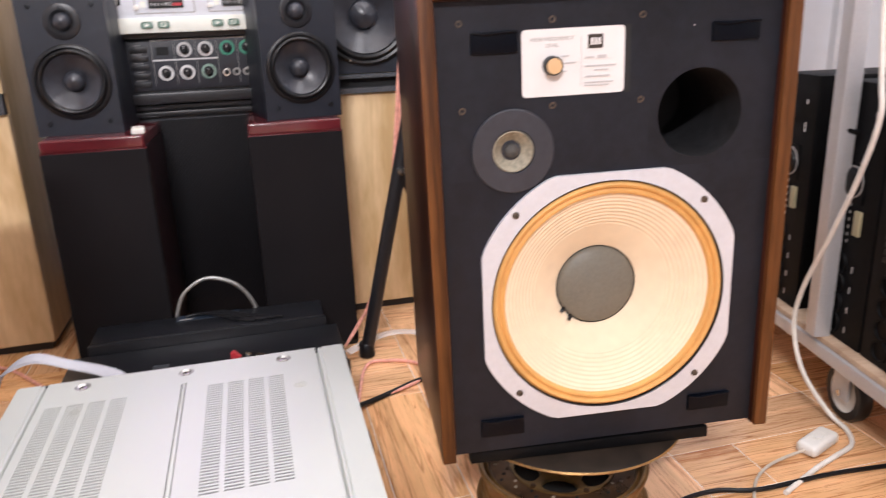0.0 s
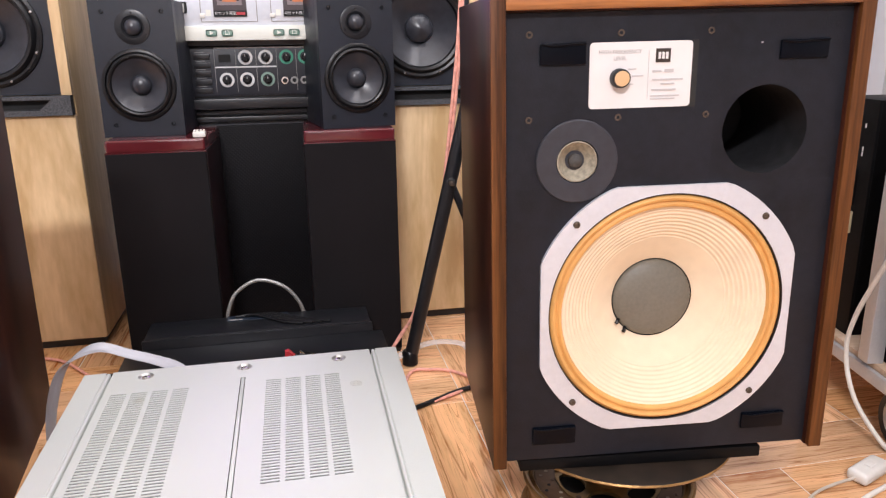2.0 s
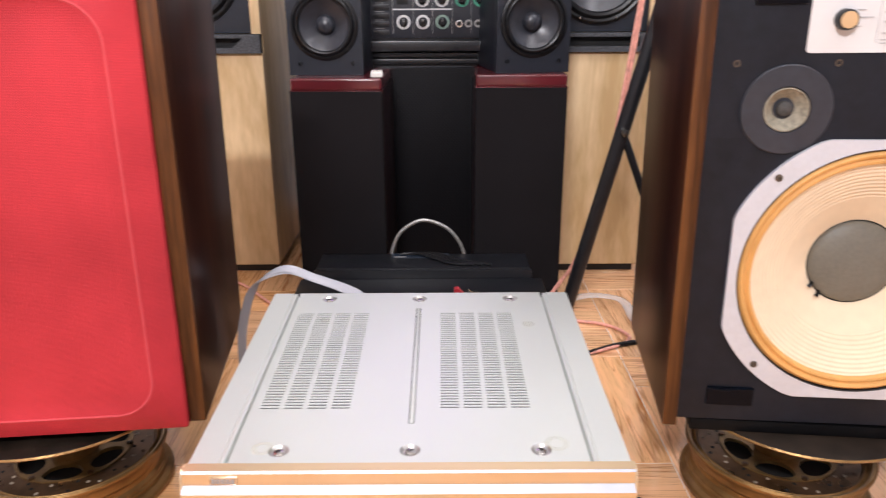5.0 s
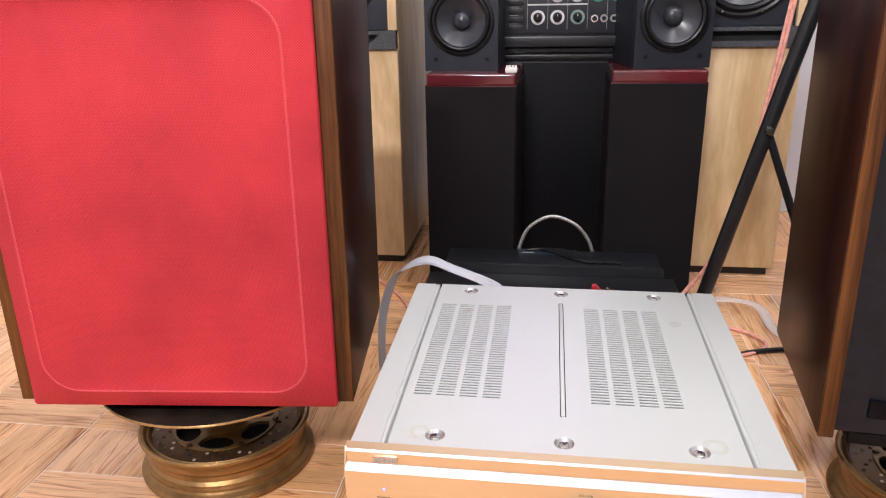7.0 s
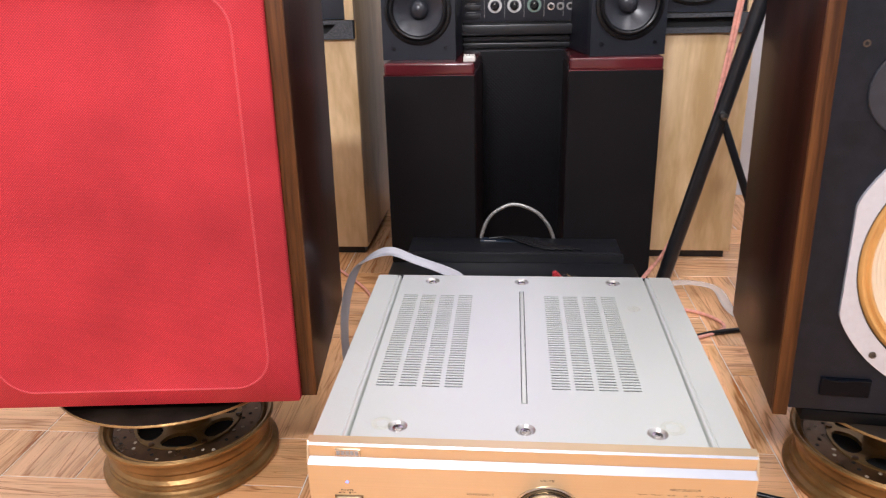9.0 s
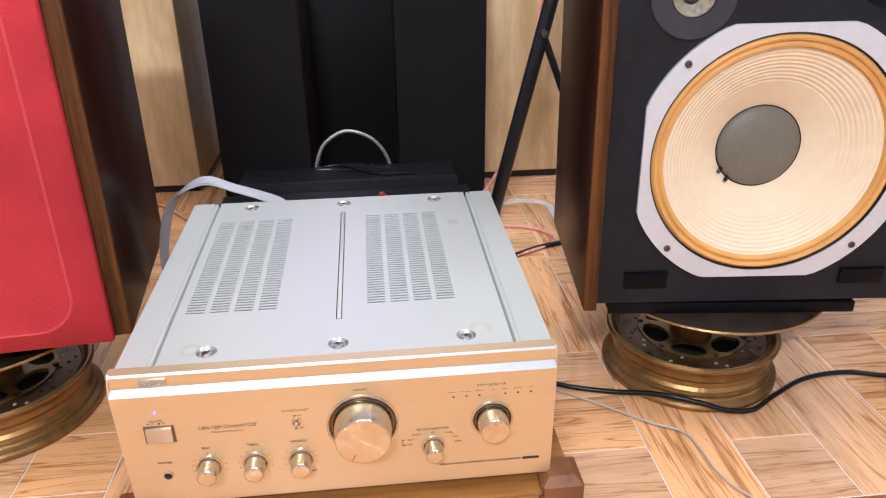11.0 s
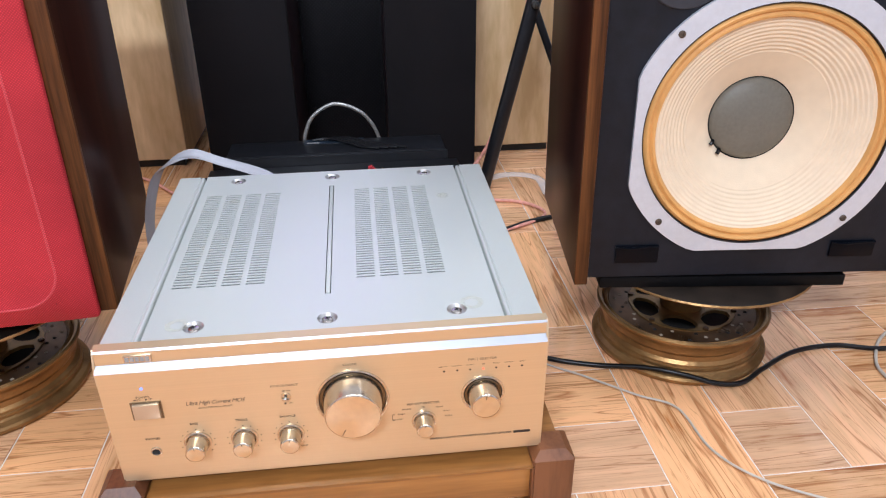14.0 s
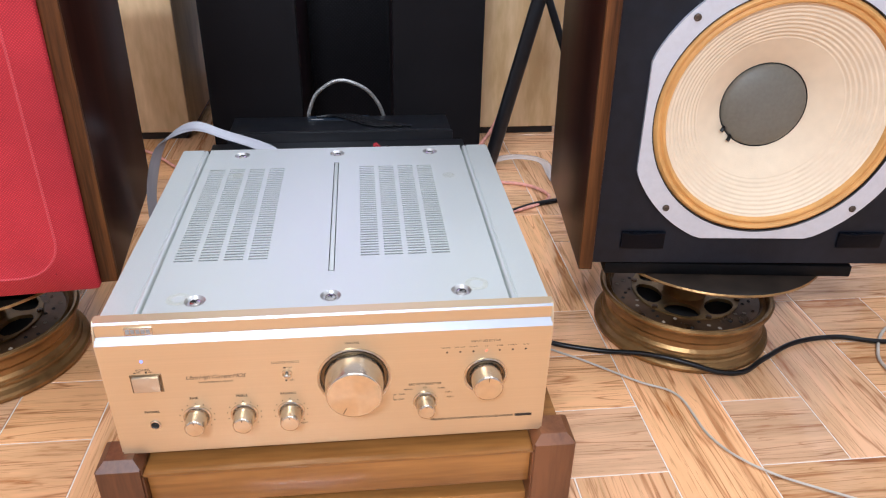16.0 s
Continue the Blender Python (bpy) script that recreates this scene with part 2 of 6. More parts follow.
M_PALEINK = material("pale_grey_ink", (0.44, 0.435, 0.44), 0.6)
M_WALNUT = wood("walnut_frame", (0.042, 0.0145, 0.0042), (0.165, 0.062, 0.0175), axis=2, scale=26, long=0.05, rough=0.42, bump=0.2)
M_WALNUT.node_tree.nodes["Principled BSDF"].inputs["Specular IOR Level"].default_value = 0.22
M_WALNUTX = wood("walnut_frame_across", (0.085, 0.026, 0.007), (0.40, 0.155, 0.042), axis=0, scale=24, long=0.06, rough=0.38, bump=0.2)
M_MAHOG = wood("mahogany_side", (0.012, 0.0038, 0.0024), (0.048, 0.0150, 0.0085), axis=2, scale=16, long=0.04, rough=0.30, bump=0.0)
M_MAHOG.node_tree.nodes["Principled BSDF"].inputs["IOR"].default_value = 1.22
M_BAFFLE = material("black_baffle_paint", (0.0092, 0.0108, 0.0160), 0.48, spec=0.24, grain=70, amount=0.34, bump=0.25, bump_scale=350, blot=1.2, blot_scale=9, rough_var=0.12)
M_FRAME = material("cast_aluminium", (0.61, 0.635, 0.69), 0.42, 0.3, grain=160, amount=0.06, bump=0.1, bump_scale=500, blot=1, blot_scale=15)
M_CONE = material("cream_paper_cone", (0.76, 0.63, 0.455), 0.85, grain=60, amount=0.05, bump=0.25, bump_scale=700, blot=0.8, blot_scale=8)
M_SURR = material("tan_foam_surround", (0.62, 0.33, 0.10), 0.6, grain=35, amount=0.16, bump=0.2, bump_scale=400, blot=1, blot_scale=12)
M_CAP = material("grey_dust_cap", (0.145, 0.138, 0.112), 0.5, grain=220, amount=0.14, bump=0.2, bump_scale=900, blot=1, blot_scale=14)
M_PLATE = material("white_label_plate", (0.66, 0.655, 0.65), 0.35, grain=30, amount=0.03)
M_TWPLATE = material("dark_grey_driver_plate", (0.024, 0.027, 0.036), 0.42, grain=90, amount=0.25, blot=1, blot_scale=12)
M_RUST = material("rusty_nut", (0.09, 0.068, 0.05), 0.6, 0.5, grain=400, amount=0.5)
M_TUBE = material("grey_cardboard", (0.013, 0.013, 0.0145), 0.8, grain=60, amount=0.3, spec=0.2)
M_RACK = material("dull_black_steel", (0.0035, 0.0035, 0.004), 0.55, grain=60, amount=0.3, spec=0.12)
# ring gap and hollow: recess shade is in these dark golds; pointers share the first
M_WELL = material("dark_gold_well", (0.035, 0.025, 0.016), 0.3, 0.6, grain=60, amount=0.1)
M_HOLLOW = material("shade_dark_gilding", (0.17, 0.125, 0.072), 0.24, 0.95, grain=90, amount=0.06)
M_RINGDARK = material("bronze_button_frame", (0.20, 0.15, 0.095), 0.3, 0.8, grain=60, amount=0.1)
M_TWCAP = material("dark_grey_felt_cap", (0.055, 0.053, 0.050), 0.8, grain=300, amount=0.2)
M_BUTTON = material("pale_metal_button", (0.60, 0.53, 0.43), 0.28, 0.75, grain=60, amount=0.04)
M_VELCRO = material("black_velcro", (0.0012, 0.0022, 0.0050), 0.30, spec=0.12, grain=500, amount=0.4, bump=0.6, bump_scale=90)
M_RUBBER = material("black_rubber", (0.0045, 0.0045, 0.0055), 0.34, spec=0.35, grain=50, amount=0.2)
M_BLACK = material("black_vinyl", (0.0112, 0.0138, 0.0215), 0.42, grain=90, amount=0.2, bump=0.25, bump_scale=600, blot=1, blot_scale=6)
M_SATIN = material("satin_black", (0.010, 0.0105, 0.013), 0.34, grain=60, amount=0.2, bump=0.08, bump_scale=500, rough_var=0.08)
M_POLY = material("black_cone", (0.030, 0.032, 0.040), 0.30, grain=60, amount=0.2)
M_RED = weave("red_grille_cloth", (0.53, 0.041, 0.054), 0.0023, 0.5, 0.5, sheen=0.5, contrast=0.30, blot=0.20)
M_RED.node_tree.nodes["Principled BSDF"].inputs["Specular IOR Level"].default_value = 0.35
M_RED.node_tree.nodes["Principled BSDF"].inputs["Specular Tint"].default_value = (1.0, 0.42, 0.42, 1)
# lighter red: the highlight along the cloth ridge, put into the colour
M_REDWELT = weave("highlit_red_welt", (0.63, 0.086, 0.098), 0.0023, 0.4, 0.7, sheen=0.5, contrast=0.3)
M_CLOTH = weave("black_grille_cloth", (0.0120, 0.0104, 0.0115), 0.0016, 0.4, 0.85, contrast=0.3)
M_MESH = weave("black_mesh_grille", (0.0075, 0.0070, 0.0085), 0.0065, 0.8, 0.5, contrast=0.42)
M_WINE = material("wine_lacquer", (0.095, 0.013, 0.017), 0.15, grain=60, amount=0.25, stretch=(0.1, 1, 1), coat=0.5)
M_DARKWINE = material("dark_wine_veneer", (0.012, 0.0046, 0.006), 0.35, grain=60, amount=0.25, stretch=(1, 1, 0.1))
M_PINE = wood("pale_birch_panel", (0.52, 0.345, 0.165), (0.79, 0.585, 0.345), axis=2, scale=5, long=0.22, rough=0.40, bump=0.06, knots=1.8)
M_BAND = material("dark_grey_speckled", (0.055, 0.058, 0.065), 0.7, grain=260, amount=0.6, bump=0.4, bump_scale=400)
M_BRASS = material("worn_gold_wheel_paint", (0.30, 0.172, 0.062), 0.36, 0.70, grain=45, amount=0.38, bump=0.6, bump_scale=180, blot=1.4, blot_scale=12, rough_var=0.14)
M_CARRIER = material("brown_gold_carrier", (0.24, 0.145, 0.052), 0.34, 0.6, grain=40, amount=0.35, blot=1, blot_scale=20, rough_var=0.1)
M_DISC = material("browned_brake_steel", (0.115, 0.060, 0.027), 0.30, 0.6, grain=40, amount=0.40, blot=1, blot_scale=20, rough_var=0.1)
M_PLATTER = material("scratched_dark_plate", (0.013, 0.0085, 0.0055), 0.5, 0.0, spec=0.2, grain=26, amount=0.95, bump=0.3, bump_scale=90, blot=1.6, blot_scale=14, rough_var=0.2)
M_TEAK = wood("teak_stool", (0.165, 0.064, 0.013), (0.43, 0.195, 0.050), axis=0, scale=12, long=0.08, rough=0.30, coat=0.2, bump=0.1)
M_TEAKLEG = wood("teak_stool_leg", (0.080, 0.028, 0.011), (0.205, 0.080, 0.031), axis=2, scale=16, long=0.10, rough=0.42, bump=0.1)
M_WHITE = material("white_plastic", (0.74, 0.72, 0.67), 0.35, grain=50, amount=0.06)
M_CREAM = material("cream_cable", (0.72, 0.69, 0.63), 0.4, grain=60, amount=0.08)
M_DULLCORD = material("dull_beige_cord", (0.50, 0.445, 0.37), 0.45, grain=60, amount=0.1)
M_RIBBON = clear_plastic("milky_flat_cable", (0.52, 0.52, 0.56), 0.66)
M_PINK = material("pink_clear_cable", (0.80, 0.38, 0.30), 0.25, grain=90, amount=0.2)
M_CLEAR = clear_plastic("clear_plastic_loop", (0.85, 0.85, 0.85), 0.35)
M_ALU = material("aluminium_tube", (0.52, 0.53, 0.55), 0.42, 0.45, grain=200, amount=0.06, blot=1, blot_scale=8)
M_PLY = wood("plywood_shelf", (0.40, 0.27, 0.18), (0.62, 0.46, 0.33), axis=1, scale=10, long=0.1, rough=0.6)
M_BRAID = material("braided_silver_cable", (0.48, 0.48, 0.46), 0.35, 0.7, grain=500, amount=0.5, bump=0.8, bump_scale=900)
M_DECK = material("silver_deck_plastic", (0.62, 0.64, 0.69), 0.4, 0.2, grain=80, amount=0.04)
M_CREAMP = material("cream_deck_strip", (0.74, 0.75, 0.68), 0.45, grain=50, amount=0.03)
M_GREEN = material("green_dial", (0.05, 0.30, 0.19), 0.5)
M_GREYGREEN = material("grey_green_key", (0.20, 0.30, 0.25), 0.5)
M_ORANGE = material("orange_cassette_label", (0.50, 0.155, 0.055), 0.5, grain=60, amount=0.1)
M_WINDOW = material("smoked_window", (0.09, 0.075, 0.08), 0.15)
M_REDPLUG = material("red_plug", (0.42, 0.03, 0.04), 0.4)
M_STAIN = clear_plastic("yellowed_stain", (0.68, 0.64, 0.38), 0.13)
M_BLUELED = glow("blue_led", (0.20, 0.28, 1.0), 1.6)
M_REDLED = glow("red_led", (1.0, 0.10, 0.05), 2.5)
M_SCREEN = glow("violet_screen", (0.55, 0.30, 0.85), 0.9)


# ---------------------------------------------------------------- mesh tools
def finish(bm, name, mat, smooth=True, angle=35):
    bmesh.ops.recalc_face_normals(bm, faces=bm.faces)
    me = bpy.data.meshes.new(name)
    bm.to_mesh(me)
    bm.free()
    me.materials.append(mat)
    if smooth:
        me.shade_smooth()
        me.set_sharp_from_angle(angle=radians(angle))
    return me


def part(name, bm, mat, parent=None, label="", angle=35):
    me = bm if isinstance(bm, bpy.types.Mesh) else finish(bm, name, mat, angle=angle)
    ob = new(name, me)
    if parent is not None:
        ob.parent = parent
    if label:
        ob["label"] = label
    return ob


def thing(name, m, label, category, group="", kind=""):
    ob = new(name)
    ob.empty_display_size = 0.05
    ob.matrix_world = m
    return tagged(ob, label, category, group, kind)


def box(x0, x1, y0, y1, z0, z1, bevel=0.0, seg=2, bm=None):
    own = bm is None
    bm = bmesh.new() if own else bm
    r = bmesh.ops.create_cube(bm, size=1.0)
    for v in r["verts"]:
        v.co = Vector((x0 + (v.co.x + 0.5) * (x1 - x0), y0 + (v.co.y + 0.5) * (y1 - y0), z0 + (v.co.z + 0.5) * (z1 - z0)))
    if bevel:
        edges = list({e for v in r["verts"] for e in v.link_edges})
        bmesh.ops.bevel(bm, geom=edges, offset=bevel, segments=seg, profile=0.6, affect="EDGES")
    return bm


def islands(bm):
    """The loose pieces of a mesh, each on its own, the largest first."""
    seen, groups = set(), []
    for f in bm.faces:
        if f in seen:
            continue
        stack, group = [f], []
        seen.add(f)
        while stack:
            g = stack.pop()
            group.append(g)
            for v in g.verts:
                for h in v.link_faces:
                    if h not in seen:
                        seen.add(h)
                        stack.append(h)
        groups.append(group)
    out = []
    for group in sorted(groups, key=len, reverse=True):
        nb, made = bmesh.new(), {}
        for g in group:
            for v in g.verts:
                if v not in made:
                    made[v] = nb.verts.new(v.co)
            nb.faces.new([made[v] for v in g.verts])
        out.append(nb)
    bm.free()
    return out


def lathe(profile, n=48, axis="y", at=(0, 0, 0), bm=None, closed=False):
    """Turns a list of (radius, depth) round the axis y (depth inwards) or z."""
    bm = bmesh.new() if bm is None else bm
    rings = []
    for r, d in profile:
        ring = []
        for k in range(n):
            a = 2 * math.pi * k / n
            c, s = r * math.cos(a), r * math.sin(a)
            p = (c, d, s) if axis == "y" else (c, s, d)
            ring.append(bm.verts.new((p[0] + at[0], p[1] + at[1], p[2] + at[2])))
        rings.append(ring)
    for a, b in zip(rings, rings[1:]):
        for k in range(n):
            bm.faces.new((a[k], a[(k + 1) % n], b[(k + 1) % n], b[k]))
    if closed:
        bm.faces.new(rings[0])
        bm.faces.new(rings[-1])
    return bm


def spline(points, steps=10):
    """A smooth line through the points."""
    p = [Vector(q) for q in points]
    p = [2 * p[0] - p[1]] + p + [2 * p[-1] - p[-2]]
    out = []
    for i in range(1, len(p) - 2):
        for k in range(steps):
            t = k / steps
            out.append(0.5 * (2 * p[i] + (p[i + 1] - p[i - 1]) * t + (2 * p[i - 1] - 5 * p[i] + 4 * p[i + 1] - p[i + 2]) * t * t
                              + (3 * p[i] - p[i - 1] - 3 * p[i + 1] + p[i + 2]) * t ** 3))
    return out + [p[-2]]


def tube(points, radius, n=10, steps=10, flat=1.0, smooth=True, bm=None):
    """A round or flattened cable along the points."""
    bm = bmesh.new() if bm is None else bm
    line = spline(points, steps) if smooth else [Vector(q) for q in points]
    rings, side = [], None
    for i, q in enumerate(line):
        d = (line[min(i + 1, len(line) - 1)] - line[max(i - 1, 0)]).normalized()
        if side is None:
            side = d.cross(Vector((0, 0, 1)) if abs(d.z) < 0.9 else Vector((1, 0, 0))).normalized()
        side = (side - d * side.dot(d)).normalized()
        up = side.cross(d)
        rings.append([bm.verts.new(q + side * radius * math.cos(2 * math.pi * k / n) + up * radius * flat * math.sin(2 * math.pi * k / n)) for k in range(n)])
    for a, b in zip(rings, rings[1:]):
        for k in range(n):
            bm.faces.new((a[k], a[(k + 1) % n], b[(k + 1) % n], b[k]))
    bm.faces.new(rings[0])
    bm.faces.new(rings[-1])
    return bm


def outline(points, y0, y1, bm=None):
    """A slab with that outline in x and z, from y0 to y1."""
    bm = bmesh.new() if bm is None else bm
    a = [bm.verts.new((x, y0, z)) for x, z in points]
    b = [bm.verts.new((x, y1, z)) for x, z in points]
    bm.faces.new(a)
    bm.faces.new(list(reversed(b)))
    n = len(points)
    for k in range(n):
        bm.faces.new((a[k], b[k], b[(k + 1) % n], a[(k + 1) % n]))
    return bm


def holed(outer, inner, y0, y1):
    """A slab between two outlines of as many points each, from y0 to y1."""
    bm = bmesh.new()
    n = len(outer)
    ring = [[bm.verts.new((p[0], y, p[1])) for p in pts] for pts, y in ((outer, y0), (inner, y0), (inner, y1), (outer, y1))]
    for a, b in ((0, 1), (1, 2), (2, 3), (3, 0)):
        for k in range(n):
            bm.faces.new((ring[a][k], ring[a][(k + 1) % n], ring[b][(k + 1) % n], ring[b][k]))
    return bm


def circle(x, z, r, n=48):
    return [(x + r * math.cos(2 * math.pi * k / n), z + r * math.sin(2 * math.pi * k / n)) for k in range(n)]


def square_round(x0, x1, z0, z1, n=48):
    """The outline of a rectangle, walked by the same angles as circle()."""
    cx, cz, out = (x0 + x1) / 2, (z0 + z1) / 2, []
    for k in range(n):
        a = 2 * math.pi * k / n
        c, s = math.cos(a), math.sin(a)
        f = 1 / max(abs(c) / ((x1 - x0) / 2), abs(s) / ((z1 - z0) / 2))
        out.append((cx + c * f, cz + s * f))
    for x in (x0, x1):
        for z in (z0, z1):
            k = min(range(n), key=lambda q: (out[q][0] - x) ** 2 + (out[q][1] - z) ** 2)
            out[k] = (x, z)
    return out


def box_about(cx, cz, x0, x1, z0, z1, n=64):
    """The outline of a rectangle as seen from a point inside it, walked by the angles of circle()."""
    out = []
    for k in range(n):
        a = 2 * math.pi * k / n
        c, s = math.cos(a), math.sin(a)
        f = min(((x1 if c > 0 else x0) - cx) / c if abs(c) > 1e-9 else 1e9, ((z1 if s > 0 else z0) - cz) / s if abs(s) > 1e-9 else 1e9)
        out.append((cx + c * f, cz + s * f))
    for x in (x0, x1):
        for z in (z0, z1):
            k = min(range(n), key=lambda q: (out[q][0] - x) ** 2 + (out[q][1] - z) ** 2)
            out[k] = (x, z)
    return out


def lettering(text, size, mat, parent, x, y, z, align="CENTER", shear=0.0, name="lettering", spacing=1.0):
    """Words that stand on a front which faces -y."""
    cu = bpy.data.curves.new(name, "FONT")
    cu.body, cu.size, cu.align_x, cu.align_y, cu.shear, cu.extrude, cu.space_character = text, size, align, "CENTER", shear, 0.00008, spacing
    cu.resolution_u = 2
    tmp = bpy.data.objects.new(name, cu)
    scene.collection.objects.link(tmp)
    bpy.context.view_layer.update()
    me = bpy.data.meshes.new_from_object(tmp.evaluated_get(bpy.context.evaluated_depsgraph_get()))
    bpy.data.objects.remove(tmp)
    me.materials.clear()
    me.materials.append(mat)
    ob = new(name, me)
    ob.parent = parent
    ob.matrix_basis = pose(x, y, z, 90, 0, 0)
    return ob


def bars(parent, mat, rows, y, name="print_bar"):
    """Plain bars for print that cannot be read: rows of x0, x1, z, height."""
    for x0, x1, z, h in rows:
        part(name, box(x0, x1, y - 0.0004, y + 0.0004, z - h / 2, z + h / 2), mat, parent)


# ---------------------------------------------------------------- the room
RX0, RX1, RY0, RY1, RH = -2.2, 2.3, -2.6, 1.95, 2.95
floor = tagged(part("floor", box(RX0 - 0.1, RX1 + 0.1, RY0 - 0.1, RY1 + 0.1, -0.10, -0.0012), M_GROUT), "floor of wood-look ceramic planks with pale joints", "floor", kind="structure")
tagged(part("ceiling", box(RX0 - 0.1, RX1 + 0.1, RY0 - 0.1, RY1 + 0.1, RH, RH + 0.1), M_CEIL), "plain white ceiling", "ceiling", kind="structure")
tagged(part("wall_north", box(RX0, RX1, RY1, RY1 + 0.12, 0, RH), M_WALL), "pale grey-white painted wall", "wall", kind="structure")
tagged(part("wall_south", box(RX0, RX1, RY0 - 0.12, RY0, 0, RH), M_WALL), "pale grey-white painted wall", "wall", kind="structure")
tagged(part("wall_west", box(RX0 - 0.12, RX0, RY0 - 0.12, RY1 + 0.12, 0, RH), M_WALL), "pale grey-white painted wall", "wall", kind="structure")
tagged(part("wall_east", box(RX1, RX1 + 0.12, RY0 - 0.12, RY1 + 0.12, 0, RH), M_WALL), "pale grey-white painted wall", "wall", kind="structure")


# ---------------------------------------------------------------- amplifier and stool
def amplifier():
    W, D, Z0, Z1 = 0.436, 0.435, 0.151, 0.3015
    amp = thing("amplifier", pose(-0.0005, 0, Z1, 1.5) @ pose(0, 0, -Z1), "champagne gold stereo amplifier with silver top on the wooden stool", "amplifier")
    # front: thick lower panel with a chamfer along its top, thinner band above it
    prof = [(0.0, Z0), (-0.0005, 0.2885), (0.0060, 0.2945), (0.0060, 0.3075), (0.0078, 0.3095), (0.020, 0.3095), (0.020, Z0)]
    bm = bmesh.new()
    rows = []
    for x in (0.0, W):
        rows.append([bm.verts.new((x, y, z)) for y, z in prof])
    n = len(prof)
    for k in range(n):
        bm.faces.new((rows[0][k], rows[1][k], rows[1][(k + 1) % n], rows[0][(k + 1) % n]))
    bm.faces.new(rows[0])
    bm.faces.new(list(reversed(rows[1])))
    corner = [e for e in bm.edges if abs(e.verts[0].co.x - e.verts[1].co.x) < 1e-6 and e.verts[0].co.y < 0.01 and e.verts[1].co.y < 0.01]
    bmesh.ops.bevel(bm, geom=corner, offset=0.0022, segments=3, affect="EDGES")
    front = part("front_panel", bm, M_GOLD, amp, "brushed champagne gold front panel", angle=25)
    # pale strips laid on chamfer and lip: their bright reflection put into colour
    for name, (ya, za), (yb, zb) in (("chamfer", (-0.0007, 0.2887), (0.0058, 0.2947)), ("edge_trim", (0.0058, 0.3077), (0.0076, 0.3097))):
        bm = bmesh.new()
        bm.faces.new([bm.verts.new(q) for q in ((0.0015, ya, za), (W - 0.0015, ya, za), (W - 0.0015, yb, zb), (0.0015, yb, zb))])
        bm.faces.new([bm.verts.new(q) for q in ((0.0015, ya + 0.0004, za - 0.0002), (0.0015, yb + 0.0004, zb - 0.0006), (W - 0.0015, yb + 0.0004, zb - 0.0006), (W - 0.0015, ya + 0.0004, za - 0.0002))])
        part(name, bm, M_TRIM, front, "pale strip coloured as the bright reflection on the chamfer" if name == "chamfer" else "")
    ROWS = 42
    # cover: vents, two long grooves, a centre groove and six dished screws
    screws = [(x, y) for y in (0.0500, 0.4140) for x in (0.0850, 0.2175, 0.3500)]
    xs, ys, holes = {0.0015, W - 0.0015}, {0.018, D}, []

    def hole(x0, x1, y0, y1):
        xs.update((x0, x1))
        ys.update((y0, y1))
        holes.append((x0, x1, y0, y1))

    for gx in (0.0485, 0.2482):
        for c in range(4):
            for r in range(ROWS):
                x, y = gx + c * 0.0262, 0.1260 + r * 0.2375 / (ROWS - 1)
                hole(x, x + 0.0205, y, y + 0.0025)
    for x, y in screws:
        if y < 0.2:
            hole(x - 0.0125, x + 0.0125, y - 0.0125, y + 0.0125)
        else:
            hole(x - 0.0125, x + 0.0125, y - 0.0125, y + 0.0120)
    for x0 in (0.0290, 0.3960):
        hole(x0, x0 + 0.0095, 0.018, D)
    hole(0.2138, 0.2204, 0.0965, 0.3820)
    xs, ys = sorted(xs), sorted(ys)
    bm = bmesh.new()
    grid = {}

    def v(i, j):
        if (i, j) not in grid:
            grid[i, j] = bm.verts.new((xs[i], ys[j], Z1))
        return grid[i, j]

    for i in range(len(xs) - 1):
        for j in range(len(ys) - 1):
            cx, cy = (xs[i] + xs[i + 1]) / 2, (ys[j] + ys[j + 1]) / 2
            if not any(a < cx < b and c < cy < d for a, b, c, d in holes):
                bm.faces.new((v(i, j), v(i + 1, j), v(i + 1, j + 1), v(i, j + 1)))
    rim = [e for e in bm.edges if e.is_boundary]
    down = bmesh.ops.extrude_edge_only(bm, edges=rim)["geom"]
    for g in down:
        if isinstance(g, bmesh.types.BMVert):
            g.co.z -= 0.0011
    pieces = islands(bm)
    for k, piece in enumerate(pieces):
        part("top_cover" if k == 0 else "cover_strip", piece, M_SILVER, amp, "silver lacquered top cover with rows of vent slots" if k == 0 else "")
    for name, x0, x1 in (("side_cover", 0.0, 0.004), ("side_cover", W - 0.004, W)):
        part(name, box(x0 - 0.0004, x1 + 0.0004, 0.020, D, Z0 + 0.006, Z1 - 0.0008, 0.0006), M_SILVER, amp)
    part("centre_bead", box(0.2146, 0.2196, 0.0975, 0.3810, Z1 - 0.005, Z1 + 0.0004, 0.0014), M_SILVER, amp)
    bm = box(0.005, W - 0.005, 0.021, D - 0.004, Z0 + 0.008, Z1 - 0.012)
    part("inner_chassis", bm, M_DARK, amp)
    # along each side a soft bead that falls into a narrow groove on its inner side
    for x0, sgn in ((0.0290, 1), (0.4055, -1)):
        bm = bmesh.new()
        rows = [[bm.verts.new((x0 + sgn * dx, y, Z1 + dz)) for dx, dz in ((0.0, -0.0002), (0.0010, -0.0012), (0.0018, 0.0002), (0.0036, 0.0008), (0.0056, 0.0002), (0.0064, -0.0016), (0.0068, -0.0075), (0.0089, -0.0075), (0.0093, -0.0012), (0.0096, -0.0004))] for y in (0.0185, D - 0.0035)]
        for k in range(9):
            bm.faces.new((rows[0][k], rows[0][k + 1], rows[1][k + 1], rows[1][k]))
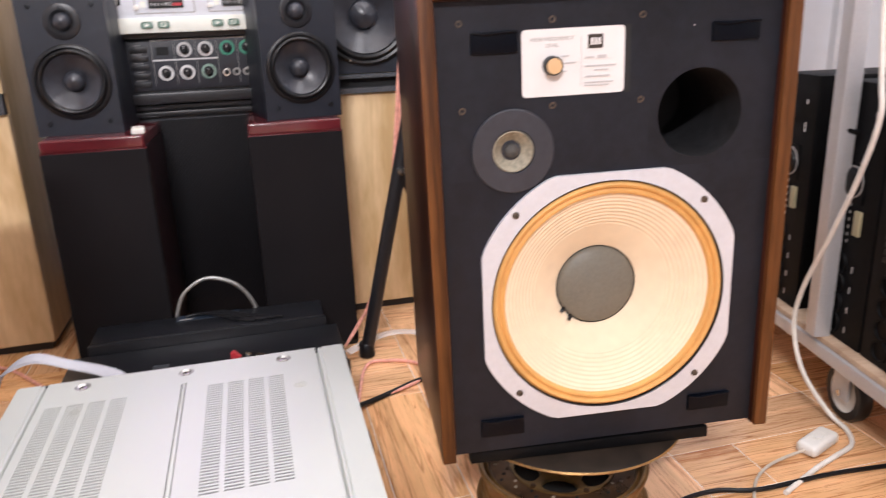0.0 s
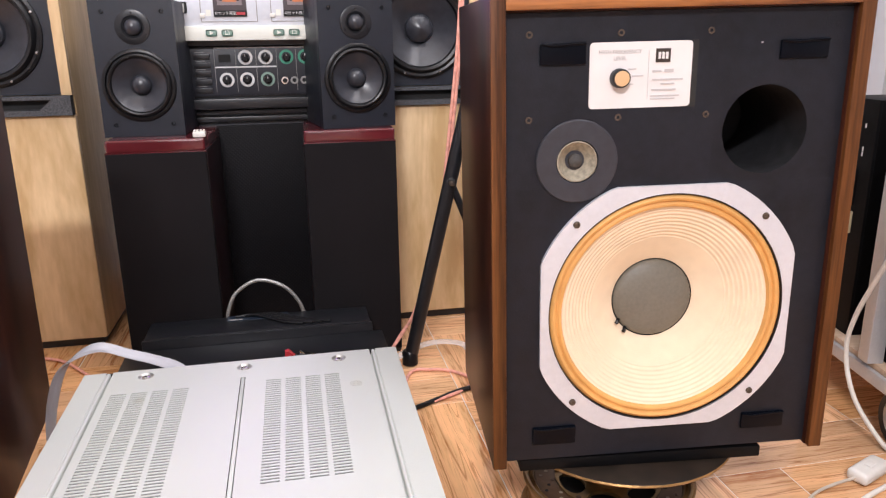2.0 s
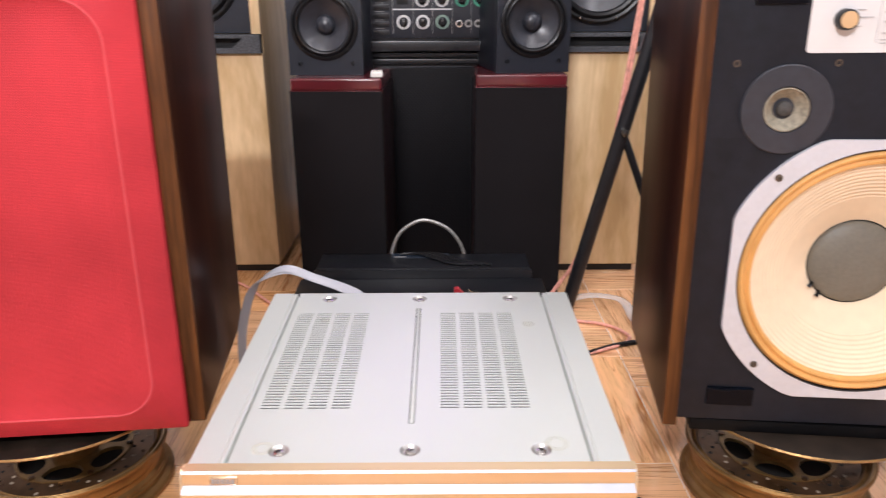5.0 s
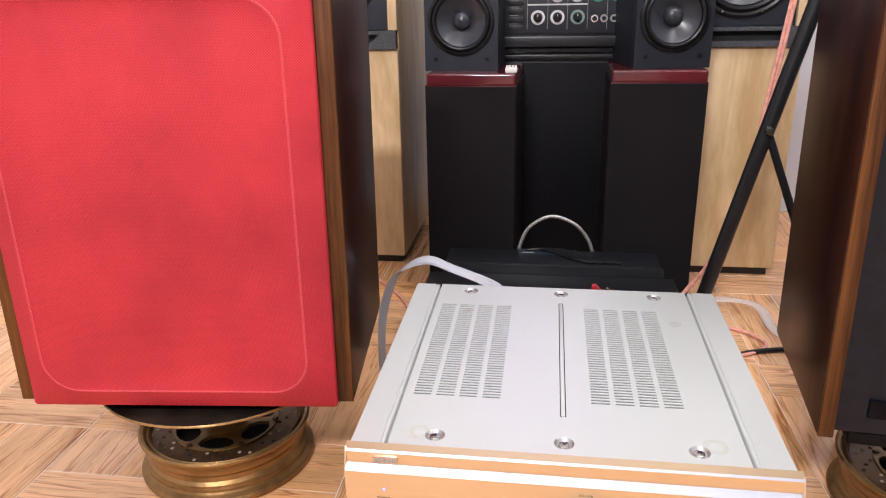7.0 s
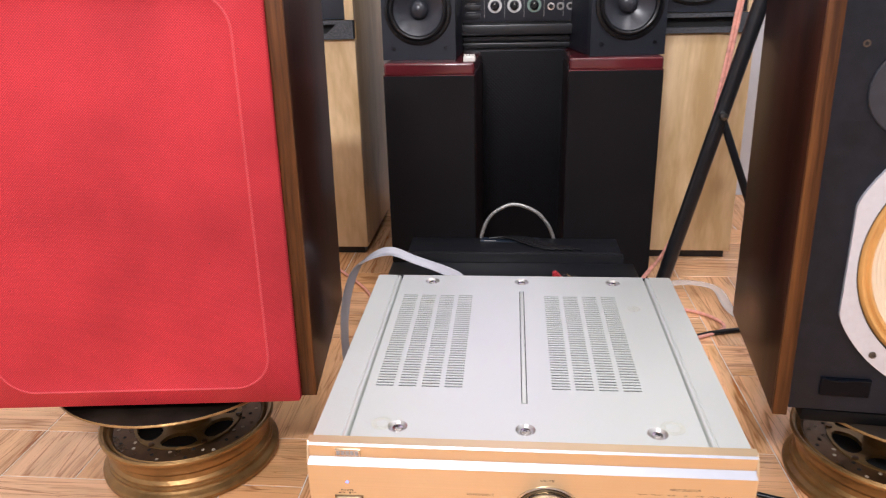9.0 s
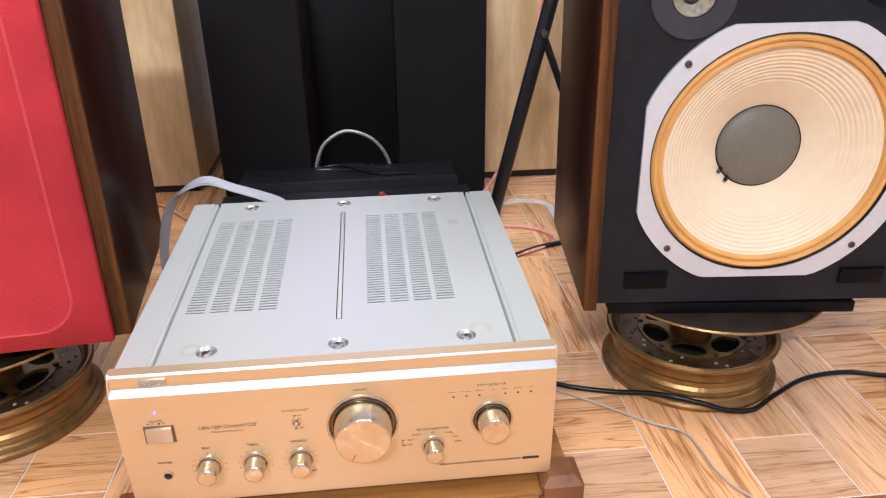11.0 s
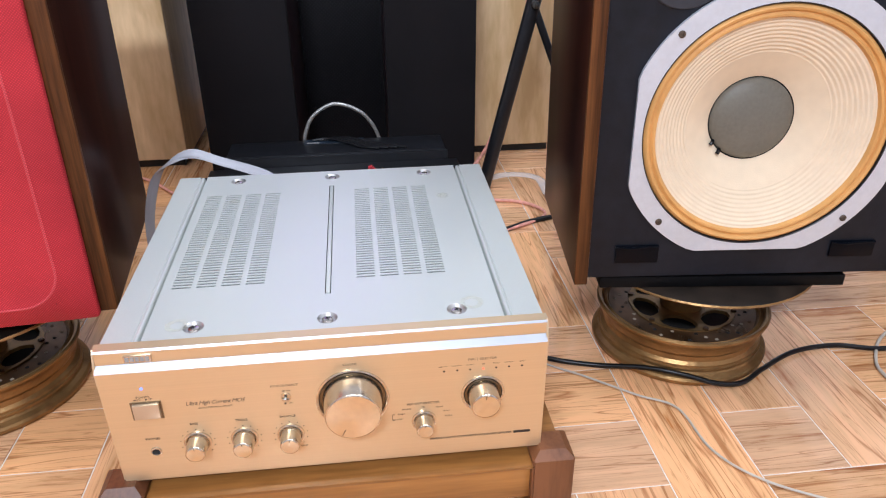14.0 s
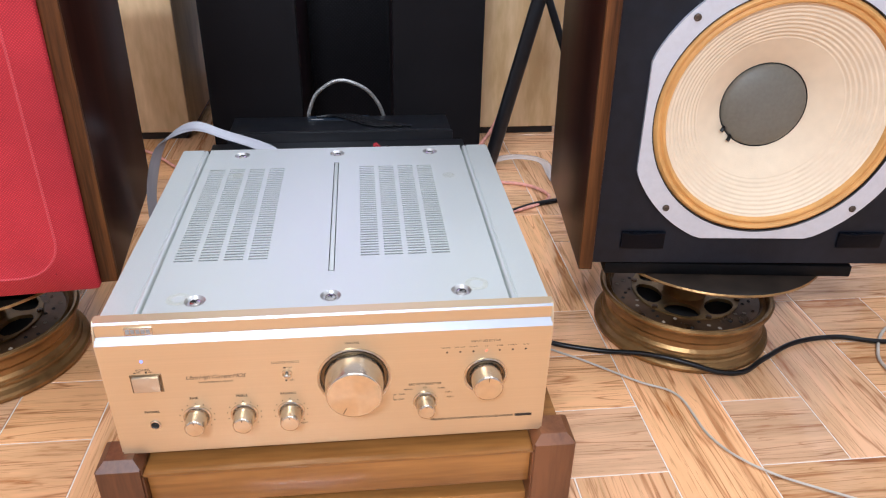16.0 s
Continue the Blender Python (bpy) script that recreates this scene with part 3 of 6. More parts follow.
        part("side_bead", bm, M_SILVER, amp, "", 60)
    part("back_panel", box(0.001, W - 0.001, D - 0.003, D, Z0 + 0.006, Z1 - 0.001), M_SATIN, amp)
    for x, y in screws:
        bm = bmesh.new()
        back = 0.0125 if y < 0.2 else 0.012
        sq = square_round(-0.0125, 0.0125, -0.0125, 0.0125, 32)
        outer = [bm.verts.new((px, min(py, back), 0)) for px, py in sq]
        inner = [bm.verts.new((0.0104 * math.cos(2 * math.pi * k / 32), 0.0104 * math.sin(2 * math.pi * k / 32), 0)) for k in range(32)]
        for k in range(32):
            bm.faces.new((outer[k], outer[(k + 1) % 32], inner[(k + 1) % 32], inner[k]))
        dish = part("screw_seat", bm, M_SILVER, amp)
        dish.matrix_basis = pose(x, y, Z1)
        part("screw_dish", lathe([(0.0104, 0.0), (0.0100, -0.0003), (0.0078, -0.0028), (0.0058, -0.0032)], 32, "z"), M_DISH, dish, "dull metal dish")
        head = part("screw", lathe([(0.0058, -0.0032), (0.0052, -0.0012), (0.0035, -0.0006), (0.0001, -0.0004)], 20, "z"), M_STEEL, dish)
        for turn_deg in (25, 115):
            part("cross_slot", box(-0.0026, 0.0026, -0.0005, 0.0005, -0.0008, -0.0002), M_DARK, head).matrix_basis = pose(0, 0, 0, 0, 0, turn_deg)
    # knobs: a ring well with recess shade in its colour, a turned body and a flat face
    def knob(name, x, z, ring, body, length, label, n=40):
        k = thing(name, pose(x, 0, z), "", "")
        k.parent = amp
        k["label"] = label
        part("ring", lathe([(ring, -0.0002), (ring, -0.0016), (ring - 0.0015, -0.0022), (ring - 0.0028, -0.0014), (ring - 0.0034, 0.004)], n), M_GOLDKNOB, k)
        # gap and well lie on the uncut panel; dark colour replaces the recess shade
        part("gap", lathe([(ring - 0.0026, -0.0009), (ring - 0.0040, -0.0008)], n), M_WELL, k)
        part("well", lathe([(ring - 0.0036, -0.0012), (ring - 0.0048, -0.0020), (body * 1.15, -0.0008), (body * 0.5, -0.0006)], n), M_HOLLOW, k, "gilded ring round the knob, darkened as a shaded hollow")
        part("body", lathe([(body * 1.10, -0.0005), (body * 1.06, -0.003), (body, -length + 0.002), (body - 0.0006, -length + 0.0006), (body - 0.0016, -length)], n), M_GOLDKNOB, k)
        part("face", lathe([(body - 0.0016, -length), (body * 0.5, -length + 0.0002), (0.0001, -length + 0.0003)], n), M_FACE, k, "spun metal knob face")
        part("pointer", box(-0.0003, 0.0003, -length - 0.0003, -length + 0.001, body * 0.62, body * 0.9), M_WELL, k)
        return k

    vol = knob("volume_knob", 0.2385, 0.236, 0.0365, 0.0275, 0.028, "large turned champagne volume knob", 64)
    vol.matrix_basis = pose(0.2385, 0, 0.236, 0, 208, 0)
    knob("input_knob", 0.3705, 0.2300, 0.0225, 0.0150, 0.022, "turned champagne selector knob")
    knob("bass_knob", 0.0815, 0.1965, 0.0138, 0.0098, 0.019, "small turned champagne knob")
    knob("treble_knob", 0.1275, 0.1965, 0.0138, 0.0098, 0.019, "small turned champagne knob")
    knob("balance_knob", 0.1735, 0.1965, 0.0138, 0.0098, 0.019, "small turned champagne knob")
    knob("record_knob", 0.3095, 0.2000, 0.0128, 0.0090, 0.018, "small turned champagne knob")
    button = part("power_button", box(0.0282, 0.0532, -0.0042, 0.002, 0.2338, 0.2512, 0.001), M_BUTTON, amp, "pale metal power button")
    part("button_frame", holed(square_round(0.0262, 0.0552, 0.2318, 0.2532, 32), square_round(0.0280, 0.0534, 0.2336, 0.2514, 32), -0.0012, 0.001), M_RINGDARK, button)
    sw = part("direct_switch", lathe([(0.0052, -0.0003), (0.0050, -0.0018), (0.0036, -0.0020), (0.0030, -0.0006), (0.0001, -0.0006)], 24, at=(0.1735, 0, 0.2455)), M_GOLDKNOB, amp)
    part("switch_lever", lathe([(0.0016, 0.0), (0.0018, -0.006), (0.0010, -0.007), (0.0001, -0.0072)], 14, at=(0.1735, 0, 0.2465)), M_STEEL, sw)
    jack = part("headphone_jack", lathe([(0.0055, -0.0002), (0.0052, -0.0016), (0.0040, -0.0018), (0.0036, -0.0004)], 24, at=(0.0395, 0, 0.1890)), M_STEEL, amp)
    part("jack_hole", lathe([(0.0038, -0.0005), (0.0001, -0.0005)], 20, at=(0.0395, 0, 0.1890)), M_DARK, jack)
    part("power_light", lathe([(0.0016, -0.0001), (0.0014, -0.0010), (0.0001, -0.0014)], 14, at=(0.0400, 0, 0.2690)), M_BLUELED, amp, "small lit blue light")
    for k in range(7):
        lit = k == 3
        part("input_light", lathe([(0.0012, -0.0001), (0.0010, -0.0007), (0.0001, -0.0009)], 12, at=(0.3305 + k * 0.0132, 0, 0.2615)), M_REDLED if lit else M_INK, amp, "lit red indicator" if lit else "")
    badge = part("badge", box(0.0290, 0.0545, 0.0040, 0.0080, 0.2965, 0.3045, 0.0006), M_STEEL, amp, "small engraved metal badge")
    for k in range(5):
        part("badge_mark", box(0.0305 + k * 0.0046, 0.0340 + k * 0.0046, 0.0036, 0.0045, 0.2982, 0.3030), M_GREYINK, badge)
    for text, x, z, size in (("POWER", 0.0395, 0.2585, 0.0046), ("PHONES", 0.0390, 0.2055, 0.0046), ("BASS", 0.0810, 0.2205, 0.0044), ("TREBLE", 0.1270, 0.2205, 0.0044),
                             ("BALANCE", 0.1725, 0.2205, 0.0044), ("SOURCE DIRECT", 0.1730, 0.2595, 0.0044), ("VOLUME", 0.2380, 0.2790, 0.0044),
                             ("INPUT SELECTOR", 0.3690, 0.2738, 0.0046), ("REC OUT SELECTOR", 0.3090, 0.2228, 0.0044),
                             ("PHONO", 0.2920, 0.2165, 0.0030), ("CD", 0.3090, 0.2178, 0.0030), ("TUNER", 0.3255, 0.2165, 0.0030), ("AUX 1", 0.3330, 0.2105, 0.0030), ("AUX 2", 0.3350, 0.2040, 0.0030), ("COPY", 0.2850, 0.2040, 0.0030),
                             ("TAPE 1", 0.2865, 0.2105, 0.0030), ("LEFT", 0.1640, 0.1800, 0.0030), ("RIGHT", 0.1855, 0.1800, 0.0030), ("ON", 0.1765, 0.2530, 0.0030), ("OFF", 0.1775, 0.2372, 0.0030), ("ON", 0.0350, 0.2558, 0.0028), ("OFF", 0.0462, 0.2558, 0.0028),
                             ("TAPE-2/MD", 0.3290, 0.2672, 0.0024), ("TAPE-1/DAT", 0.3430, 0.2672, 0.0024), ("PHONO", 0.3569, 0.2672, 0.0026), ("CD", 0.3701, 0.2672, 0.0026), ("TUNER", 0.3833, 0.2672, 0.0026), ("DVD/AUX-1", 0.3965, 0.2672, 0.0024), ("AUX-2", 0.4097, 0.2672, 0.0026)):
        lettering(text, size * 0.82, M_INK, amp, x, -0.0004, z)
    lettering("Ultra High Current MOS", 0.0066, M_BROWNINK, amp, 0.1050, -0.0004, 0.2462, shear=0.4, spacing=0.85)
    lettering("PRECISION AUDIO COMPONENT / INTEGRATED AMPLIFIER", 0.0036, M_INK, amp, 0.3590, -0.0004, 0.1735, spacing=0.9)
    lettering("SINGLE PUSH-PULL CIRCUIT", 0.0026, M_INK, amp, 0.1050, -0.0004, 0.2400)
    bars(amp, M_INK, [(0.4045, 0.4225, 0.1737, 0.0026), (0.1705, 0.1730, 0.2530, 0.0010), (0.1712, 0.1730, 0.2372, 0.0018), (0.0305, 0.0325, 0.2557, 0.0008), (0.0412, 0.0428, 0.2557, 0.0016)], -0.0004)
    bars(amp, M_INK, [(0.2770, 0.2773, 0.2072, 0.0072), (0.2770, 0.2795, 0.2107, 0.0003), (0.2770, 0.2805, 0.2037, 0.0003)], -0.0004, "bracket_line")
    for x in (0.0815, 0.1275, 0.1735):
        for k in range(11):
            a = radians(-135 + 27 * k)
            part("dial_dot", box(x + 0.0168 * math.sin(a) - 0.0004, x + 0.0168 * math.sin(a) + 0.0004, -0.0007, 0.0003, 0.1965 + 0.0168 * math.cos(a) - 0.0004, 0.1965 + 0.0168 * math.cos(a) + 0.0004), M_INK, amp)
    for x, y, ra, rb in ((0.068, 0.054, 0.0060, 0.0115), (0.367, 0.060, 0.0070, 0.0125), (0.368, 0.330, 0.0010, 0.0085), (0.088, 0.345, 0.0010, 0.0070)):
        part("stain", lathe([(rb, Z1 + 0.00025), (ra, Z1 + 0.00025)], 32, "z", (x, y, 0)), M_STAIN, amp, "faint yellowish ring stain")
    for x in (0.06, W - 0.06):
        for y in (0.06, D - 0.06):
            low = 0.1365 - y * math.sin(radians(1.5)) + 0.0004
            part("foot", lathe([(0.024, low), (0.024, 0.150), (0.020, 0.158)], 24, "z", (x, y, 0), closed=True), M_RUBBER, amp)
    return amp


amplifier()


def stool():
    st = thing("stool", pose(0, 0, 0), "low varnished teak stool under the amplifier", "stool")
    for x in (-0.025, 0.4235):
        for y in (-0.014, 0.420):
            bm = box(x, x + 0.0460, y, y + 0.046, 0.0, 0.152)
            top = [e for e in bm.edges if min(e.verts[0].co.z, e.verts[1].co.z) > 0.15]
            bmesh.ops.bevel(bm, geom=top, offset=0.009, segments=1, affect="EDGES")
            bmesh.ops.bevel(bm, geom=[e for e in bm.edges if abs(e.verts[0].co.z - e.verts[1].co.z) > 0.05], offset=0.002, segments=2, affect="EDGES")
            part("leg", bm, M_TEAKLEG, st)
    part("apron", box(0.021, 0.4235, -0.004, 0.020, 0.084, 0.132, 0.002), M_TEAK, st)
    part("apron", box(0.021, 0.4235, 0.430, 0.454, 0.084, 0.132, 0.002), M_TEAK, st)
    for x in (-0.020, 0.442):
        part("apron", box(x, x + 0.022, 0.032, 0.420, 0.084, 0.132, 0.002), M_TEAK, st)
    part("rail", box(0.021, 0.4235, 0.000, 0.018, 0.022, 0.062, 0.002), M_TEAK, st)
    for k in range(5):
        y = 0.0 + k * 0.0935
        part("slat", box(0.0, 0.446, y + (0.003 if k else -0.012), y + 0.080, 0.1325, 0.1365 if k else 0.1365, 0.001), M_TEAK, st)
    return st


stool()


# ---------------------------------------------------------------- large loudspeakers
def cabinet(parent, W, H, D, ox=0.0, edge=0.018):
    t = 0.019
    part("side_panel", box(ox, ox + t, 0.004, D, 0, H, 0.0015), M_MAHOG, parent, "glossy dark mahogany side panel")
    part("side_panel", box(ox + W - t, ox + W, 0.004, D, 0, H, 0.0015), M_MAHOG, parent, "glossy dark mahogany side panel")
    part("top_panel", box(ox + t, ox + W - t, 0.004, D, H - t, H, 0.0010), M_MAHOG, parent)
    part("bottom_panel", box(ox + t, ox + W - t, 0.016, D, 0.0, t, 0.0010), M_MAHOG, parent)
    part("back_panel", box(ox + t, ox + W - t, D - 0.012, D - 0.002, t, H - t), M_SATIN, parent)
    part("front_edge", box(ox, ox + edge, -0.004, 0.0045, 0, H, 0.0015), M_WALNUT, parent, "worn walnut front edge")
    part("front_edge", box(ox + W - edge, ox + W, -0.004, 0.0045, 0, H, 0.0015), M_WALNUT, parent, "worn walnut front edge")
    part("front_edge", box(ox + edge, ox + W - edge, -0.0036, 0.0045, H - t + 0.002, H, 0.0015), M_WALNUTX, parent, "worn walnut front edge")


def open_speaker():
    W, H, D, OX = 0.462, 0.607, 0.305, -0.0115
    sp = thing("loudspeaker", pose(0.553, 0.2625, 0.1955, 0, -0.7, -6.2), "walnut loudspeaker without grille, cream woofer on black baffle", "loudspeaker", "large walnut loudspeakers")
    cabinet(sp, W, H, D, OX)
    by = 0.010
    # baffle with openings for woofer, port, horn and label
    wx, wz, px, pz, tx, tz = 0.2195, 0.2120, 0.3328, 0.4434, 0.0959, 0.4130
    x0, x1, z0, z1 = 0.0195 + OX, W - 0.0195 + OX, 0.004, H - 0.0195
    zt = 0.380
    part("baffle", holed(box_about(wx, wz, x0, x1, z0, zt), circle(wx, wz, 0.158, 64), by, by + 0.018), M_BAFFLE, sp, "scuffed black painted baffle")
    part("baffle", holed(box_about(tx, tz, x0, 0.266, zt, z1), circle(tx, tz, 0.0262, 64), by, by + 0.018), M_BAFFLE, sp, "scuffed black painted baffle")
    part("baffle", holed(box_about(px, pz, 0.266, x1, zt, z1), circle(px, pz, 0.0546, 64), by, by + 0.018), M_BAFFLE, sp, "scuffed black painted baffle")
    part("reflex_port", lathe([(0.0546, by), (0.0540, by + 0.003), (0.0538, by + 0.17)], 48, at=(px, 0, pz)), M_TUBE, sp, "dark grey cardboard port tube")
    # dark cap gives the far end of the port its shade by colour
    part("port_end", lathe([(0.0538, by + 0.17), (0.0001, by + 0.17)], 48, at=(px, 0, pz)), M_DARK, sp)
    # woofer
    pts = []
    for k in range(96):
        a = 2 * math.pi * k / 96
        c, s = 0.1825 * math.cos(a), 0.1825 * math.sin(a)
        pts.append((wx + max(-0.1675, min(0.1675, c)), wz + max(-0.1670, min(0.1670, s))))
    wf = thing("woofer", pose(0, 0, 0), "", "")
    wf.parent = sp
    wf["label"] = "large woofer with cream cone and tan surround"
    part("basket", holed(pts, circle(wx, wz, 0.1562, 96), by - 0.0055, by + 0.001), M_FRAME, wf, "cut-cornered cast aluminium woofer frame")
    part("gasket", lathe([(0.1572, by - 0.0050), (0.1566, by - 0.0062), (0.1556, by - 0.0052), (0.1552, by + 0.002)], 96, at=(wx, 0, wz)), M_SATIN, wf)
    part("surround", lathe([(0.1554, by - 0.0005), (0.1538, by - 0.0040), (0.1508, by - 0.0062), (0.1478, by - 0.0050), (0.1460, by - 0.0018), (0.1448, by - 0.0022), (0.1428, by - 0.0045), (0.1402, by - 0.0040), (0.1386, by + 0.0005), (0.1378, by + 0.0025)], 96, at=(wx, 0, wz)), M_SURR, wf, "tan foam surround")
    prof = []
    for k in range(120):
        f = k / 119
        r = 0.1384 - f * (0.1384 - 0.0545)
        d = 0.0015 + 0.0490 * f ** 1.12
        ripple = 0.00050 * math.sin(2 * math.pi * (r - 0.088) / 0.0052) if 0.092 < r < 0.1365 else 0.0
        prof.append((r, by + d + ripple))
    part("cone", lathe(prof, 96, at=(wx, 0, wz)), M_CONE, wf, "ribbed cream paper cone", angle=60)
    part("dust_cap", lathe([(0.0552, by + 0.0512)] + [(0.0550 * math.cos(a), by + 0.0505 - 0.016 * math.sin(a)) for a in [radians(q) for q in range(0, 90, 9)]] + [(0.0001, by + 0.0345)], 64, at=(wx, 0, wz)), M_CAP, wf, "grey domed dust cap")
    part("cap_edge", lathe([(0.0572, by + 0.0502), (0.0560, by + 0.0488), (0.0548, by + 0.0500)], 64, at=(wx, 0, wz)), M_RUBBER, wf, "black glue line round the dust cap")
    for a in (212, 228):
        c, s = math.cos(radians(a)), math.sin(radians(a))
        part("lead_wire", tube([(wx + 0.055 * c, by + 0.047, wz + 0.055 * s), (wx + 0.058 * c, by + 0.043, wz + 0.058 * s), (wx + 0.0605 * c, by + 0.0425, wz + 0.0605 * s - 0.001)], 0.0026, 8, 5), M_RUBBER, wf)
    for sx in (-1, 1):
        for sz in (-1, 1):
            sc = part("screw", lathe([(0.0046, by - 0.0056), (0.0042, by - 0.0072), (0.0026, by - 0.0078), (0.0022, by - 0.0070), (0.0001, by - 0.0068)], 20, at=(wx + sx * 0.1228, 0, wz + sz * 0.1222)), M_RUST, wf)
    # high frequency driver
    tw = thing("tweeter", pose(0, 0, 0), "", "")
    tw.parent = sp
    tw["label"] = "small cone driver in a round black plate"
    part("plate", lathe([(0.0510, by - 0.0002), (0.0508, by - 0.0026), (0.0495, by - 0.0036), (0.0265, by - 0.0036), (0.0250, by + 0.001)], 64, at=(tx, 0, tz)), M_TWPLATE, tw)
    part("cone", lathe([(0.0252, by - 0.0024), (0.0238, by - 0.0030), (0.0225, by - 0.0010), (0.0190, by + 0.003), (0.0120, by + 0.010)], 40, at=(tx, 0, tz)), material("dusty_grey_cone", (0.27, 0.245, 0.185), 0.7, grain=200, amount=0.3), tw, "dusty grey cone")
    part("dust_cap", lathe([(0.0085, by + 0.0100), (0.0082, by + 0.0040), (0.0050, by + 0.0015), (0.0001, by + 0.0010)], 32, at=(tx, 0, tz)), M_TWCAP, tw)
    # dark flat ring drawn for the shadow round the small cap
    part("cap_edge", lathe([(0.0122, by + 0.0098), (0.0080, by + 0.0098)], 32, at=(tx, 0, tz)), M_TWPLATE, tw)
    # level plate
    rounded = []
    for cx, cz, a0 in ((0.2285, 0.5475, 0), (0.1135, 0.5475, 90), (0.1135, 0.4805, 180), (0.2285, 0.4805, 270)):
        rounded += [(cx + 0.005 * math.cos(radians(a0 + 15 * k)), cz + 0.005 * math.sin(radians(a0 + 15 * k))) for k in range(7)]
    lp = part("level_plate", outline(rounded, by - 0.0012, by + 0.002), M_PLATE, sp, "white printed level control plate")
    part("plate_shadow_gap", box(0.2337, 0.2410, by - 0.0006, by + 0.001, 0.4745, 0.5530), M_DARK, lp)
    kn = part("level_knob", lathe([(0.0115, by - 0.001), (0.0110, by - 0.012), (0.0100, by - 0.0135), (0.0098, by - 0.0132)], 32, at=(0.1445, 0, 0.5110)), M_SATIN, lp, "black knob with brass face")
    part("knob_face", lathe([(0.0090, by - 0.0137), (0.0001, by - 0.0139)], 32, at=(0.1445, 0, 0.5110)), material("brass_knob_face", (0.68, 0.47, 0.26), 0.4, 0.4), kn)
    part("knob_rim", lathe([(0.0099, by - 0.0134), (0.0089, by - 0.0136)], 32, at=(0.1445, 0, 0.5110)), M_SATIN, kn)
    y = by - 0.0016
    lettering("HIGH FREQUENCY", 0.0062, M_GREYINK, lp, 0.1450, y, 0.5410)
    lettering("LEVEL", 0.0062, M_GREYINK, lp, 0.1450, y, 0.5335)
    logo = part("logo_square", box(0.1885, 0.2065, y - 0.0003, y + 0.0004, 0.5280, 0.5440), M_INK, lp, "black square mark")
    bars(logo, M_PLATE, [(0.1915, 0.1945, 0.5360, 0.0080), (0.1960, 0.1990, 0.5360, 0.0080), (0.2005, 0.2035, 0.5360, 0.0080)], y - 0.0005, "logo_bar")
    bars(lp, M_PALEINK, [(0.1850, 0.1960, 0.5180, 0.0020), (0.2000, 0.2110, 0.5182, 0.0038), (0.1850, 0.2230, 0.5080, 0.0018), (0.1960, 0.2130, 0.5030, 0.0018), (0.1850, 0.2150, 0.4960, 0.0020), (0.1840, 0.2200, 0.4890, 0.0013), (0.1840, 0.2140, 0.4855, 0.0013),
                         (0.1560, 0.1650, 0.5210, 0.0014), (0.1600, 0.1740, 0.5130, 0.0014), (0.1560, 0.1620, 0.5035, 0.0014)], y)
    bars(lp, M_PALEINK, [(0.1800, 0.1802, 0.5140, 0.056)], y, "print_line")
    for x in (0.0362, 0.1457, 0.2555):
        for z in (0.4647, 0.5630):
            part("t_nut", lathe([(0.0042, by - 0.0002), (0.0040, by - 0.0012), (0.0022, by - 0.0012), (0.0020, by + 0.0004), (0.0001, by + 0.0004)], 16, at=(x, 0, z)), M_RUST, sp)
    for x0, x1, zz0, zz1 in ((0.0485, 0.1037, 0.528, 0.553), (0.3426, 0.403, 0.5277, 0.5505), (0.044, 0.103, 0.027, 0.0527), (0.337, 0.397, 0.030, 0.0533)):
        pad = part("grille_fastener", box(x0, x1, by - 0.0035, by + 0.001, zz0, zz1, 0.0014), M_VELCRO, sp, "black velcro pad")
        part("curled_edge", tube([(x0 + 0.001, by - 0.0040, zz1 - 0.001), (x0 + 0.018, by - 0.0052, zz1 - 0.003), (x1 - 0.020, by - 0.0044, zz1 - 0.0015), (x1 - 0.001, by - 0.0050, zz1 - 0.001)], 0.0016, 8, 6), M_VELCRO, pad)
    part("scuff", box(0.3185, 0.3210, by - 0.0004, by + 0.0004, 0.5470, 0.5485), M_PALEINK, sp)
    return sp


M_SPECK = material("dark_lint", (0.16, 0.012, 0.018), 0.9)
rng = random.Random(5)


